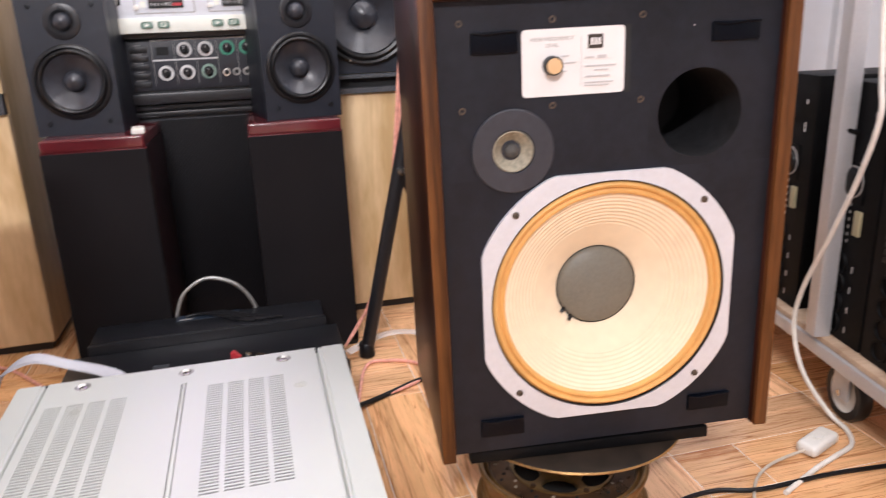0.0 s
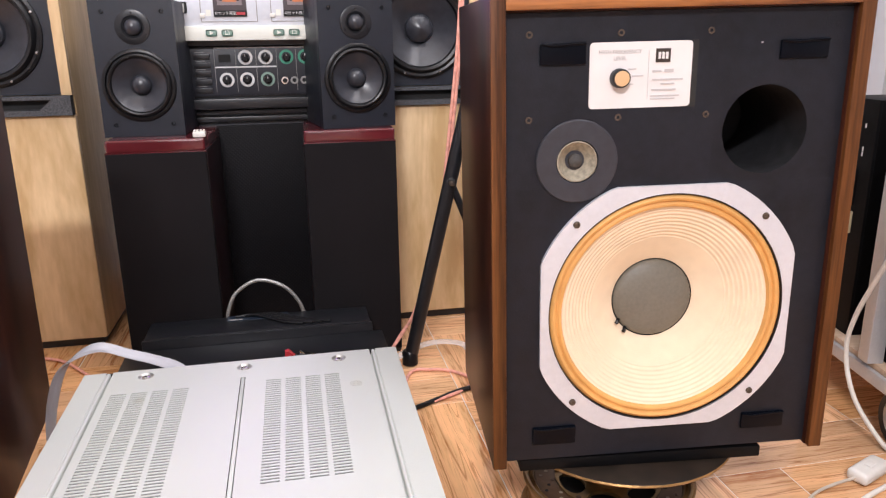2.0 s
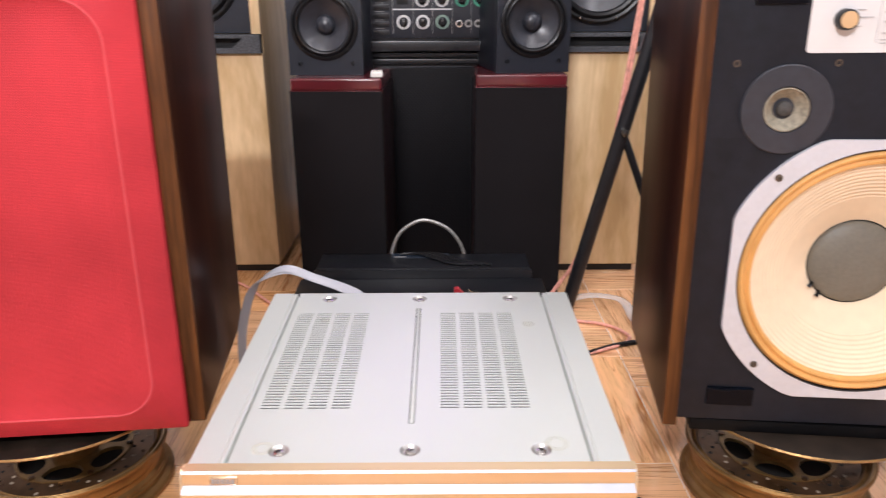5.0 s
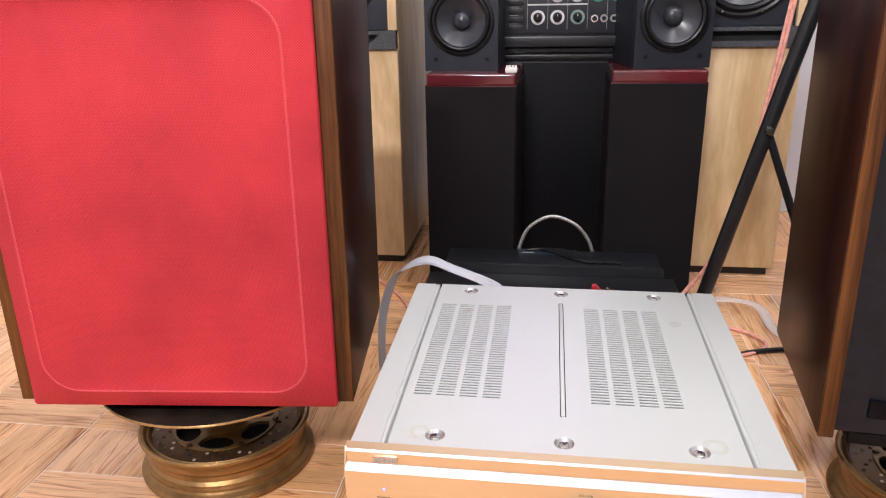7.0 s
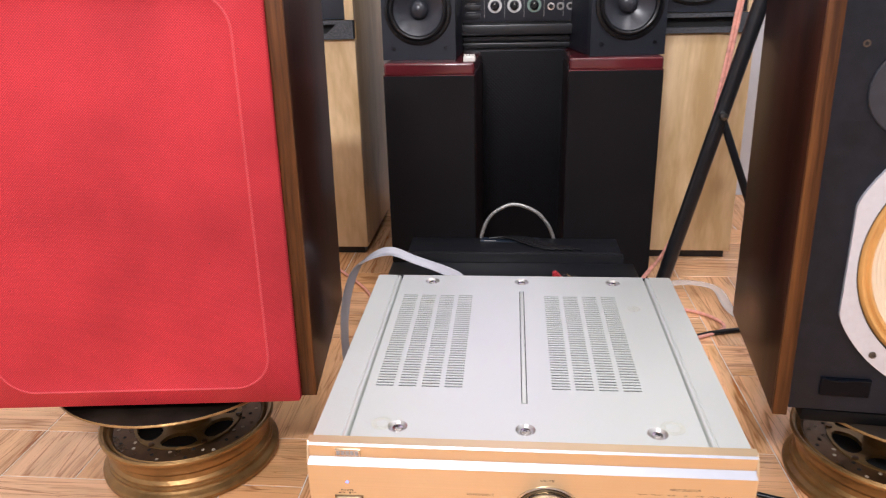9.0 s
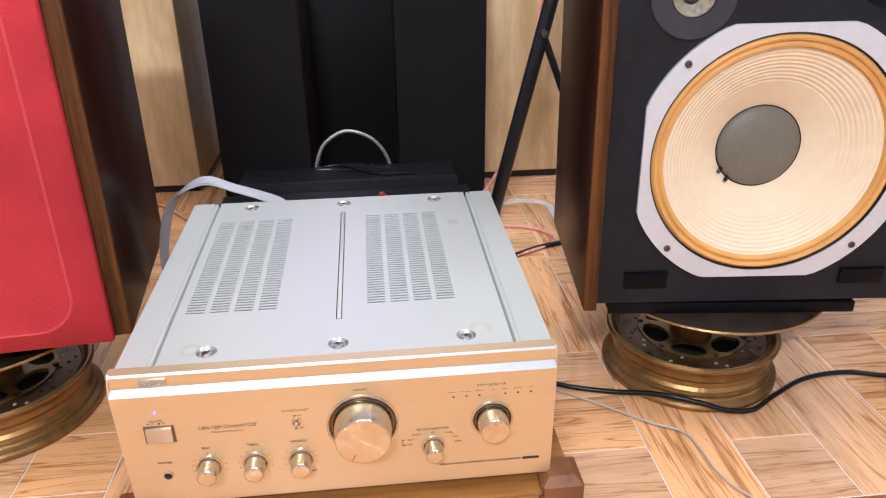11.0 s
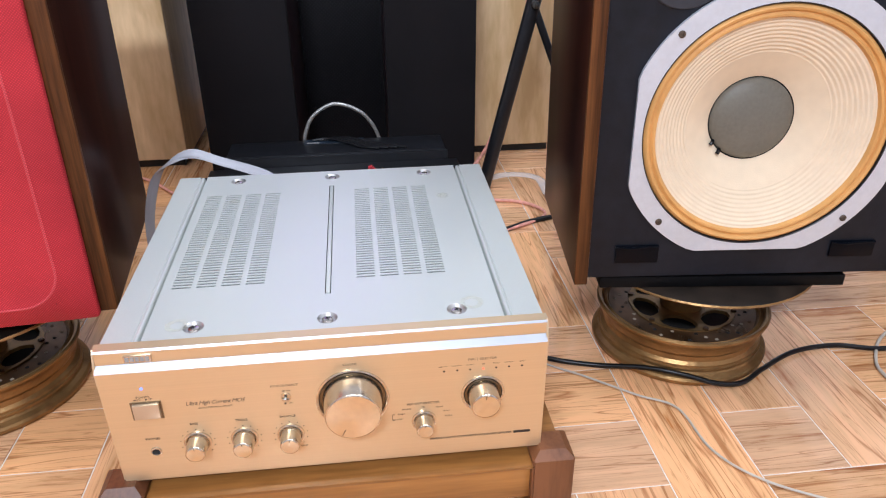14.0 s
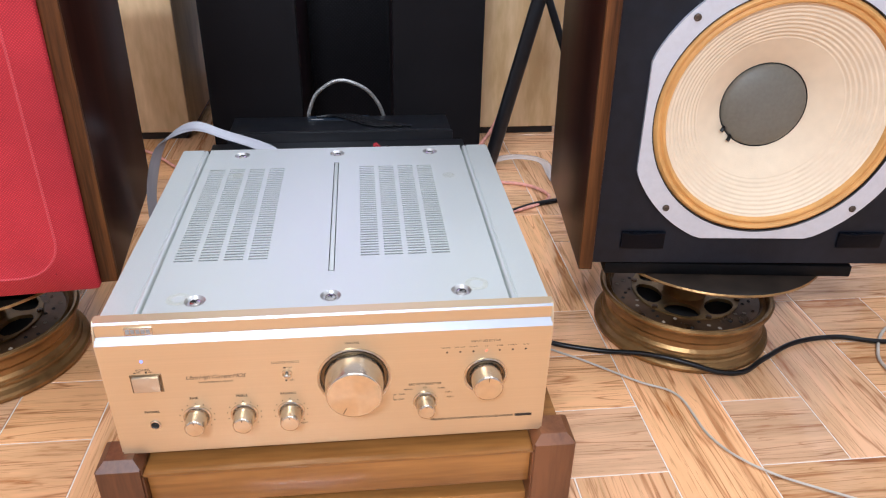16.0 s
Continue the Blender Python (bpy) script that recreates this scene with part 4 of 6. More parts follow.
def red_speaker():
    W, H, D = 0.466, 0.590, 0.318
    sp = thing("loudspeaker", pose(-0.527, 0.215, 0.208, 0, 0.45, 6.2), "walnut loudspeaker with faded red cloth grille", "loudspeaker", "large walnut loudspeakers")
    cabinet(sp, W, H, D, 0.0, 0.0215)
    part("baffle", box(0.0195, W - 0.0195, 0.010, 0.028, 0.004, H - 0.0195), M_BAFFLE, sp)
    gx0, gx1, gz0, gz1 = 0.0212, W - 0.0208, -0.004, H - 0.024

    def loop(inset, y, rad, n=6):
        """A round-cornered outline, set further in on one side than on the others."""
        f = min(1.0, inset / 0.034)
        xa, xb, za, zb = gx0 + inset - 0.010 * f, gx1 - inset, gz0 + inset - 0.010 * f, gz1 - inset
        out = []
        for cx, cz, a0 in ((xb - rad, zb - rad, 0), (xa + rad, zb - rad, 90), (xa + rad, za + rad, 180), (xb - rad, za + rad, 270)):
            for k in range(n + 1):
                a = radians(a0 + 90 * k / n)
                out.append((cx + rad * math.cos(a), y, cz + rad * math.sin(a)))
        return out

    # cloth pulled over a frame: turned-down edge, sloping border, low ridge and a gently bowed field
    bm = bmesh.new()
    levels = [[bm.verts.new(q) for q in loop(*row)] for row in ((0.0, 0.0, 0.004), (0.0, -0.0105, 0.005), (0.003, -0.0135, 0.006), (0.0330, -0.0170, 0.044), (0.0350, -0.0184, 0.046), (0.0366, -0.0187, 0.048), (0.0382, -0.0184, 0.049), (0.0410, -0.0174, 0.051))]
    rim = loop(0.0410, -0.0174, 0.051)
    mx, mz, hx, hz = (gx0 + gx1) / 2, (gz0 + gz1) / 2, (gx1 - gx0) / 2 - 0.036, (gz1 - gz0) / 2 - 0.036
    for step in range(1, 11):
        f = 1 - step / 11
        ring = []
        for x, y, z in rim:
            px, pz = mx + (x - mx) * f, mz + (z - mz) * f
            u, v = min(1.0, abs(px - mx) / hx), min(1.0, abs(pz - mz) / hz)
            ring.append(bm.verts.new((px, y - 0.0090 * (1 - u ** 4) * (1 - v ** 2), pz)))
        levels.append(ring)
    for a, b in zip(levels, levels[1:]):
        m = len(a)
        for k in range(m):
            bm.faces.new((a[k], a[(k + 1) % m], b[(k + 1) % m], b[k]))
    bm.faces.new(levels[-1])
    grille = part("grille", bm, M_RED, sp, "faded red cloth grille over a raised frame", angle=50)
    # tube along the ridge, paler than the cloth to draw its highlight
    ridge = loop(0.0366, -0.0176, 0.048, 9)
    part("welt", tube(ridge + ridge[:1], 0.0019, 8, smooth=False), M_REDWELT, grille, "ridge of the cloth with its highlight set in paler red")
    for k in range(26):
        x, z, q = rng.uniform(gx0 + 0.05, gx1 - 0.02), rng.uniform(gz0 + 0.006, gz0 + 0.03) if k % 4 == 0 else rng.uniform(gz0 + 0.03, gz1 - 0.05), rng.uniform(0.0005, 0.0011)
        u, v = min(1.0, abs(x - mx) / hx), min(1.0, abs(z - mz) / hz)
        part("speck", lathe([(q, -0.0168 - 0.0090 * (1 - u ** 4) * (1 - v ** 2)), (0.0001, -0.0180 - 0.0090 * (1 - u ** 4) * (1 - v ** 2))], 7, at=(x, 0, z)), M_SPECK, grille)
    return sp


open_speaker()
red_speaker()


# ---------------------------------------------------------------- wheel stands
def wheel_stand(cx, cy, turn, high, label):
    st = thing("wheel_rim", pose(cx, cy, 0, 0, 0, turn), label, "wheel rim", "wheel rim stands")
    part("rim", lathe([(0.1274, 0.004), (0.1341, 0.0), (0.1394, 0.003), (0.1404, 0.009), (0.1380, 0.013), (0.1312, 0.017), (0.1288, 0.021), (0.1312, 0.0222), (0.1314, 0.0262), (0.1286, 0.0278), (0.1283, 0.031), (0.1245, 0.036), (0.1240, 0.044), (0.1283, 0.050), (0.1293, 0.058), (0.1332, 0.066), (0.1370, 0.070),
                       (0.1375, 0.074), (0.1346, 0.0765), (0.1298, 0.074), (0.1264, 0.066), (0.1216, 0.060), (0.1197, 0.046), (0.1201, 0.020), (0.1274, 0.004)], 72, "z"), M_BRASS, st, "worn gold painted motorcycle wheel rim", angle=20)
    for k in range(5):
        a = 72 * k
        c, s = math.cos(radians(a)), math.sin(radians(a))
        bm = bmesh.new()
        prof = ((0.020, 0.020), (0.060, 0.012), (0.100, 0.014), (0.1205, 0.026))
        lo = [[bm.verts.new((r, w * sgn, 0.030)) for r, w in prof] for sgn in (-1, 1)]
        hi = [[bm.verts.new((r, w * sgn * 0.8, 0.050 - 0.006 * i)) for i, (r, w) in enumerate(prof)] for sgn in (-1, 1)]
        for k2 in range(3):
            bm.faces.new((hi[0][k2], hi[0][k2 + 1], hi[1][k2 + 1], hi[1][k2]))
            bm.faces.new((lo[0][k2], lo[0][k2 + 1], hi[0][k2 + 1], hi[0][k2]))
            bm.faces.new((lo[1][k2], lo[1][k2 + 1], hi[1][k2 + 1], hi[1][k2]))
        part("spoke", bm, M_BRASS, st).matrix_basis = pose(0, 0, 0, 0, 0, a)
    part("hub", lathe([(0.030, 0.004), (0.034, 0.03), (0.034, 0.085), (0.026, 0.092), (0.026, high), (0.012, high)], 32, "z", closed=True), M_BRASS, st)
    # added disc: shade inside the rim as near-black colour
    part("web", lathe([(0.1200, 0.018), (0.030, 0.022)], 48, "z"), M_DARK, st, "near-black disc coloured as the shade inside the rim")
    part("shoulder", lathe([(0.1262, 0.0655), (0.1215, 0.0700), (0.1180, 0.0650), (0.1175, 0.0560)], 72, "z"), M_BRASS, st, "gold inner shoulder of the rim")
    disc = thing("brake_disc", pose(0, 0, 0.0600), "", "")
    disc.parent = st
    disc["label"] = "browned drilled brake disc"
    n = 60
    bm = bmesh.new()
    rings = [[bm.verts.new((r * math.cos(2 * math.pi * k / n), r * math.sin(2 * math.pi * k / n), z)) for k in range(n)] for r, z in ((0.1165, 0.0), (0.1170, 0.004), (0.0835, 0.0045), (0.0835, 0.0))]
    for a, b in zip(rings, rings[1:] + rings[:1]):
        for k in range(n):
            bm.faces.new((a[k], a[(k + 1) % n], b[(k + 1) % n], b[k]))
    part("ring", bm, M_DISC, disc)
    # drill holes are small dots in pale, near-black and disc colours
    pale = material("pale_drill_dot", (0.42, 0.34, 0.25), 0.5, 0.2)
    for k in range(48):
        a, r = radians(7.5 * k), (0.0905, 0.0995, 0.1085)[k % 3]
        part("drill_hole", lathe([(0.0030, 0.0046), (0.0024, 0.0052), (0.0016, 0.0046), (0.0001, 0.0046)], 10, "z", (r * math.cos(a), r * math.sin(a), 0)), (pale, M_DARK, M_DISC)[(k * 7) % 5 % 3], disc)
    part("carrier_ring", lathe([(0.0300, 0.0005), (0.0300, 0.0060), (0.0430, 0.0062), (0.0430, 0.0005)], 48, "z"), M_CARRIER, disc)
    for k in range(6):
        bm = bmesh.new()
        a0 = radians(60 * k + 20)
        pts = [(0.0425, -0.42), (0.0470, -0.24), (0.0540, -0.125), (0.0660, -0.095), (0.0730, -0.12), (0.0780, -0.22), (0.0802, -0.36), (0.0808, -0.523), (0.0850, -0.523), (0.0855, -0.26), (0.0855, 0.0), (0.0855, 0.26),
               (0.0850, 0.523), (0.0808, 0.523), (0.0802, 0.36), (0.0780, 0.22), (0.0730, 0.12), (0.0660, 0.095), (0.0540, 0.125), (0.0470, 0.24), (0.0425, 0.42)]
        vs = [[bm.verts.new((r * math.cos(a0 + q), r * math.sin(a0 + q), z)) for r, q in pts] for z in (0.0005, 0.0064)]
        bm.faces.new(vs[1])
        for q in range(len(pts)):
            bm.faces.new((vs[0][q], vs[0][(q + 1) % len(pts)], vs[1][(q + 1) % len(pts)], vs[1][q]))
        part("carrier_arm", bm, M_CARRIER, disc)
        part("bolt", lathe([(0.0050, 0.006), (0.0045, 0.0088), (0.0001, 0.0092)], 12, "z", (0.0815 * math.cos(a0), 0.0815 * math.sin(a0), 0)), M_DISC, disc)
    # added disc under the carrier, near-black in place of shade between the arms
    part("well_cover", lathe([(0.0800, -0.004), (0.0350, -0.004)], 48, "z"), M_DARK, disc, "near-black disc coloured as the shade behind the openings")
    part("valve", lathe([(0.003, 0.0), (0.003, 0.010), (0.0022, 0.016)], 10, "z", (0.1320, 0.0, 0.045), closed=True), M_STEEL, st)
    return st


wheel_stand(0.771, 0.396, 14, 0.1733, "worn gold motorcycle wheel rim carrying the open loudspeaker")
wheel_stand(-0.327, 0.402, 50, 0.1788, "worn gold motorcycle wheel rim carrying the red loudspeaker")


def platter(cx, cy, z, r, label):
    p = thing("round_plate", pose(cx, cy, z), label, "plate", "round plates on the rims")
    part("plate", lathe([(0.001, 0.0), (r - 0.004, 0.0), (r, 0.002), (r, 0.005), (r - 0.003, 0.007), (0.001, 0.007)], 80, "z"), M_PLATTER, p)
    part("edge", lathe([(r + 0.0002, 0.0015), (r + 0.0016, 0.0035), (r + 0.0002, 0.0058)], 80, "z"), M_BRASS, p, "worn golden edge")
    return p


platter(0.771, 0.366, 0.1735, 0.165, "scratched dark round plate with golden edge")
platter(-0.312, 0.386, 0.1790, 0.182, "dark round plate with golden edge")
board = part("base_board", box(0.028, 0.372, 0.012, 0.255, 0.1807, 0.1975, 0.002), M_RACK)
board.matrix_basis = pose(0.553, 0.2625, 0, 0, 0, -6.2)
tagged(board, "black painted board under the open loudspeaker", "board")
tagged(part("base_board", box(-0.480, -0.170, 0.290, 0.530, 0.1862, 0.2058, 0.003), M_SATIN), "black painted board under the red loudspeaker", "board")


# ---------------------------------------------------------------- tower speakers and bookshelf speakers
def tower(m, H):
    W, D = 0.212, 0.27
    t = thing("tower_speaker", m, "slim black tower loudspeaker with wine lacquer top", "loudspeaker", "slim tower loudspeakers")
    part("body", box(0.0, W, 0.016, D, 0.0, H - 0.026, 0.003), M_DARKWINE, t, "dark wine cabinet sides")
    part("cap", box(0.002, W - 0.002, 0.003, D, H - 0.0285, H, 0.007, 4), M_WINE, t, "glossy wine lacquer cap with rounded edges")
    part("cap_lip", box(0.0005, W - 0.0005, 0.0012, D, H - 0.0300, H - 0.0272, 0.001), M_WINE, t)
    part("grille", box(0.001, W - 0.001, 0.0, 0.017, 0.012, H - 0.028, 0.004, 3), M_CLOTH, t, "black cloth grille")
    part("foot", box(0.004, W - 0.004, 0.008, D - 0.004, 0.0, 0.011), M_SATIN, t)
    return t


tower(pose(-0.095, 1.102, 0, 0, 0, -2.0), 0.5560)
tower(pose(0.327, 1.114, 0, 0, 0, -0.5), 0.5610)


def bookshelf():
    W, H, D = 0.172, 0.290, 0.215
    b = thing("bookshelf_speaker", pose(-0.1020, 1.1650, 0.5565, 0, 0, -2.0), "small matt black two-way loudspeaker", "loudspeaker", "small black loudspeakers")
    part("body", box(0, W, 0.026, D, 0, H, 0.003), M_BLACK, b)
    wx, wz = W / 2, 0.1115
    part("front", holed(box_about(wx, wz, 0, W, 0, 0.195), circle(wx, wz, 0.060, 64), 0.0, 0.0275), M_BLACK, b)
    part("front", holed(box_about(wx, 0.2340, 0, W, 0.195, H), circle(wx, 0.2340, 0.0192, 64), 0.0, 0.0275), M_BLACK, b)
    wf = part("woofer", lathe([(0.0780, 0.0), (0.0778, -0.0030), (0.0745, -0.0050), (0.0700, -0.0052), (0.0690, -0.0020), (0.0665, -0.0050), (0.0630, -0.0065), (0.0595, -0.0050), (0.0575, -0.0005)], 64, at=(wx, 0, wz)), M_RUBBER, b)
    part("cone", lathe([(0.0578, -0.0006), (0.0540, 0.0030), (0.0300, 0.0150), (0.0215, 0.0190)], 64, at=(wx, 0, wz)), M_POLY, wf, "glossy black cone")
    part("dust_cap", lathe([(0.0218, 0.0190), (0.0205, 0.0110), (0.0150, 0.0040), (0.0080, 0.0010), (0.0001, 0.0)], 40, at=(wx, 0, wz)), M_POLY, wf)
    for k in range(4):
        a = radians(45 + 90 * k)
        part("screw", lathe([(0.0026, -0.004), (0.0022, -0.0062), (0.0001, -0.0066)], 10, at=(wx + 0.0735 * math.cos(a), 0, wz + 0.0735 * math.sin(a))), M_SATIN, wf)
    tz = 0.2340
    tw = part("tweeter", lathe([(0.0365, 0.0), (0.0362, -0.0020), (0.0350, -0.0026), (0.0235, -0.0024), (0.0215, -0.0006), (0.0190, 0.0010)], 48, at=(wx, 0, tz)), M_SATIN, b)
    part("dome", lathe([(0.0180, 0.0005), (0.0165, -0.0060), (0.0110, -0.0110), (0.0050, -0.0132), (0.0001, -0.0138)], 32, at=(wx, 0, tz)), M_POLY, tw)
    part("surround", lathe([(0.0200, -0.0006), (0.0190, -0.0022), (0.0178, 0.0)], 32, at=(wx, 0, tz)), M_RUBBER, tw)
    for k in range(3):
        a = radians(90 + 120 * k)
        part("screw", lathe([(0.0024, -0.002), (0.0020, -0.0036), (0.0001, -0.0038)], 10, at=(wx + 0.0295 * math.cos(a), 0, tz + 0.0295 * math.sin(a))), M_RUBBER, tw)
    for x in (0.026, W - 0.024):
        for z in (0.0265, H - 0.024):
            part("grille_socket", lathe([(0.0048, 0.0), (0.0046, -0.0022), (0.0030, -0.0024), (0.0024, 0.0)], 18, at=(x, 0, z)), M_RUBBER, b)
    return b


b1 = bookshelf()
copy_thing(b1, pose(0.3755, 1.1355, 0.5615, 0, 0, 9.0))
bm = box(0.0900, 0.1170, 1.1100, 1.1320, 0.5562, 0.5682, 0.003)
for x in (0.0920, 0.0980, 0.1050, 0.1115):
    box(x, x + 0.0045, 1.114, 1.122, 0.5677, 0.5727, 0.001, bm=bm)
tagged(part("cable_block", bm, M_WHITE), "small white plastic block on the tower", "block")


# ---------------------------------------------------------------- pale wood cabinets at the back
def wood_cabinet(x0, x1, y, label):
    H, D = 1.12, 0.42
    W = x1 - x0
    c = thing("wood_cabinet_speaker", pose(x0, y, 0), label, "loudspeaker", "pale wood cabinet speakers")
    part("plinth", box(0.012, W - 0.012, 0.012, D - 0.01, 0.0, 0.022), M_SATIN, c)
    for a, b in ((0.0, 0.024), (W - 0.024, W)):
        part("side_panel", box(a, b, 0.0205, D, 0.021, H, 0.002), M_PINE, c)
        part("front_stile", box(a, b, 0.0, 0.0203, 0.6402, H, 0.002), M_PINE, c)
    part("lower_panel", box(0.0, W, 0.0, 0.0203, 0.021, 0.5938, 0.005, 3), M_PINE, c, "pale birch lower front with rounded edges")
    part("top_panel", box(0.0242, W - 0.0242, 0.0, D, H - 0.024, H, 0.002), M_PINE, c)
    part("back_panel", box(0.0242, W - 0.0242, D - 0.02, D, 0.021, H - 0.025), M_PINE, c)
    band = part("port_band", holed(square_round(0.002, W - 0.002, 0.594, 0.640, 48), square_round(0.060, W - 0.045, 0.607, 0.631, 48), -0.012, 0.012), M_BAND, c, "speckled dark grey band with slot port")
    part("slot_back", box(0.03, W - 0.03, 0.012, 0.06, 0.60, 0.637), M_DARK, band)
    wx, wz = W / 2, 0.784
    part("baffle", holed(box_about(wx, wz, 0.0242, W - 0.0242, 0.642, H - 0.025), circle(wx, wz, 0.100, 64), 0.010, 0.028), M_BLACK, c, "black baffle")
    wf = part("woofer", lathe([(0.125, 0.010), (0.1245, 0.004), (0.118, 0.002), (0.112, 0.004), (0.110, 0.001), (0.104, -0.003), (0.097, -0.001), (0.094, 0.006)], 64, at=(wx, 0, wz)), M_RUBBER, c)
    part("cone", lathe([(0.0945, 0.006), (0.088, 0.010), (0.060, 0.028), (0.036, 0.040)], 64, at=(wx, 0, wz)), M_POLY, wf)
    part("dust_cap", lathe([(0.0365, 0.040), (0.034, 0.030), (0.022, 0.020), (0.0001, 0.016)], 40, at=(wx, 0, wz)), M_POLY, wf)
    for k in range(8):
        a = radians(22.5 + 45 * k)
        part("screw", lathe([(0.0035, 0.003), (0.0030, -0.001), (0.0001, -0.0012)], 10, at=(wx + 0.118 * math.cos(a), 0, wz + 0.118 * math.sin(a))), M_STEEL, wf)
    return c


wood_cabinet(-0.545, -0.203, 1.338, "tall pale birch cabinet loudspeaker with black upper baffle")
wood_cabinet(0.492, 0.792, 1.330, "tall pale birch cabinet loudspeaker with black upper baffle")


# ---------------------------------------------------------------- black cabinet, mixer and cassette deck
def stage_cabinet():
    c = thing("stage_speaker", pose(-0.02, 1.335, 0), "black stage loudspeaker cabinet with mesh grille", "loudspeaker")
    W, H = 0.445, 0.597
    part("body", box(0, W, 0.012, 0.36, 0, H, 0.006), M_BLACK, c)
    part("grille", box(0.02, W - 0.02, 0.0, 0.014, 0.03, 0.556, 0.004), M_MESH, c, "black woven mesh grille")
    part("rail", box(0.004, W - 0.004, -0.004, 0.014, 0.566, 0.578, 0.003), M_SATIN, c)
    part("rail", box(0.004, W - 0.004, -0.002, 0.014, 0.582, 0.594, 0.003), M_SATIN, c)
    return c


stage_cabinet()


def mixer():
    W, H = 0.50, 0.150
    m = thing("mixer", pose(-0.055, 1.325, 0.5975), "black powered mixer with dials and sockets", "mixer")
    part("body", box(0, W, 0.006, 0.32, 0, H, 0.004), M_SATIN, m)
    part("lower_lip", box(0.0, W, -0.012, 0.010, 0.0, 0.026, 0.004), M_SATIN, m)
    part("front_panel", box(0.008, W - 0.008, 0.0, 0.008, 0.032, H - 0.002, 0.001), M_BLACK, m)
    for k in range(5):
        part("fader_slot", box(0.118, 0.122, -0.001, 0.001, 0.040, 0.138), M_DARK, m) if k == 0 else None
        part("fader_key", box(0.138, 0.176, -0.004, 0.001, 0.040 + 0.0200 * k, 0.0520 + 0.0200 * k, 0.001), M_SATIN, m)
        part("key_mark", box(0.142, 0.164, -0.0006, 0.0006, 0.0550 + 0.0200 * k, 0.0562 + 0.0200 * k), M_GREYINK, m)
    part("fader_cap", box(0.112, 0.128, -0.010, 0.0, 0.080, 0.094, 0.002), M_RUBBER, m)
    part("panel_line", box(0.186, 0.332, -0.0008, 0.0006, 0.0985, 0.1020), M_PLATE, m)
    part("panel_line", box(0.186, W - 0.012, -0.0008, 0.0006, 0.1440, 0.1470), M_PLATE, m)
    for x in (0.186, 0.236, 0.284, 0.333, 0.380, 0.424, 0.468):
        part("panel_line", box(x - 0.0005, x + 0.0005, -0.0007, 0.0006, 0.042, 0.144), M_GREYINK, m)
    part("display", box(0.196, 0.224, -0.001, 0.001, 0.112, 0.130), M_DARK, m)
    dials = [(0.259, 0.1225, M_PLATE), (0.307, 0.1225, M_PLATE), (0.212, 0.0700, M_PLATE), (0.260, 0.0700, M_PLATE), (0.309, 0.0700, M_GREYGREEN), (0.357, 0.1225, M_GREEN), (0.402, 0.1225, M_GREEN), (0.446, 0.1225, M_GREEN)]
    for x, z, mat in dials:
        k = thing("dial", pose(x, 0, z), "", "")
        k.parent = m
        part("scale_ring", lathe([(0.0175, -0.0002), (0.0170, -0.0010), (0.0120, -0.0010), (0.0115, -0.0002)], 28), mat, k, "printed dial ring")
        part("knob", lathe([(0.0088, 0.0), (0.0080, -0.013), (0.0066, -0.0145), (0.0001, -0.0145)], 20), M_RUBBER, k)
        part("pointer", box(-0.0007, 0.0007, -0.0150, -0.010, 0.002, 0.008), M_PLATE, k)
    for k, x in enumerate((0.350, 0.373, 0.397, 0.420, 0.443, 0.466)):
        s = part("socket", lathe([(0.0095, 0.0), (0.0090, -0.0030), (0.0056, -0.0032), (0.0048, -0.0010)], 24, at=(x, 0, 0.066)), M_STEEL if k == 0 else M_GREYINK, m)
        part("socket_hole", lathe([(0.0052, -0.0012), (0.0001, -0.0012)], 18, at=(x, 0, 0.066)), M_DARK, s)
    return m


mixer()


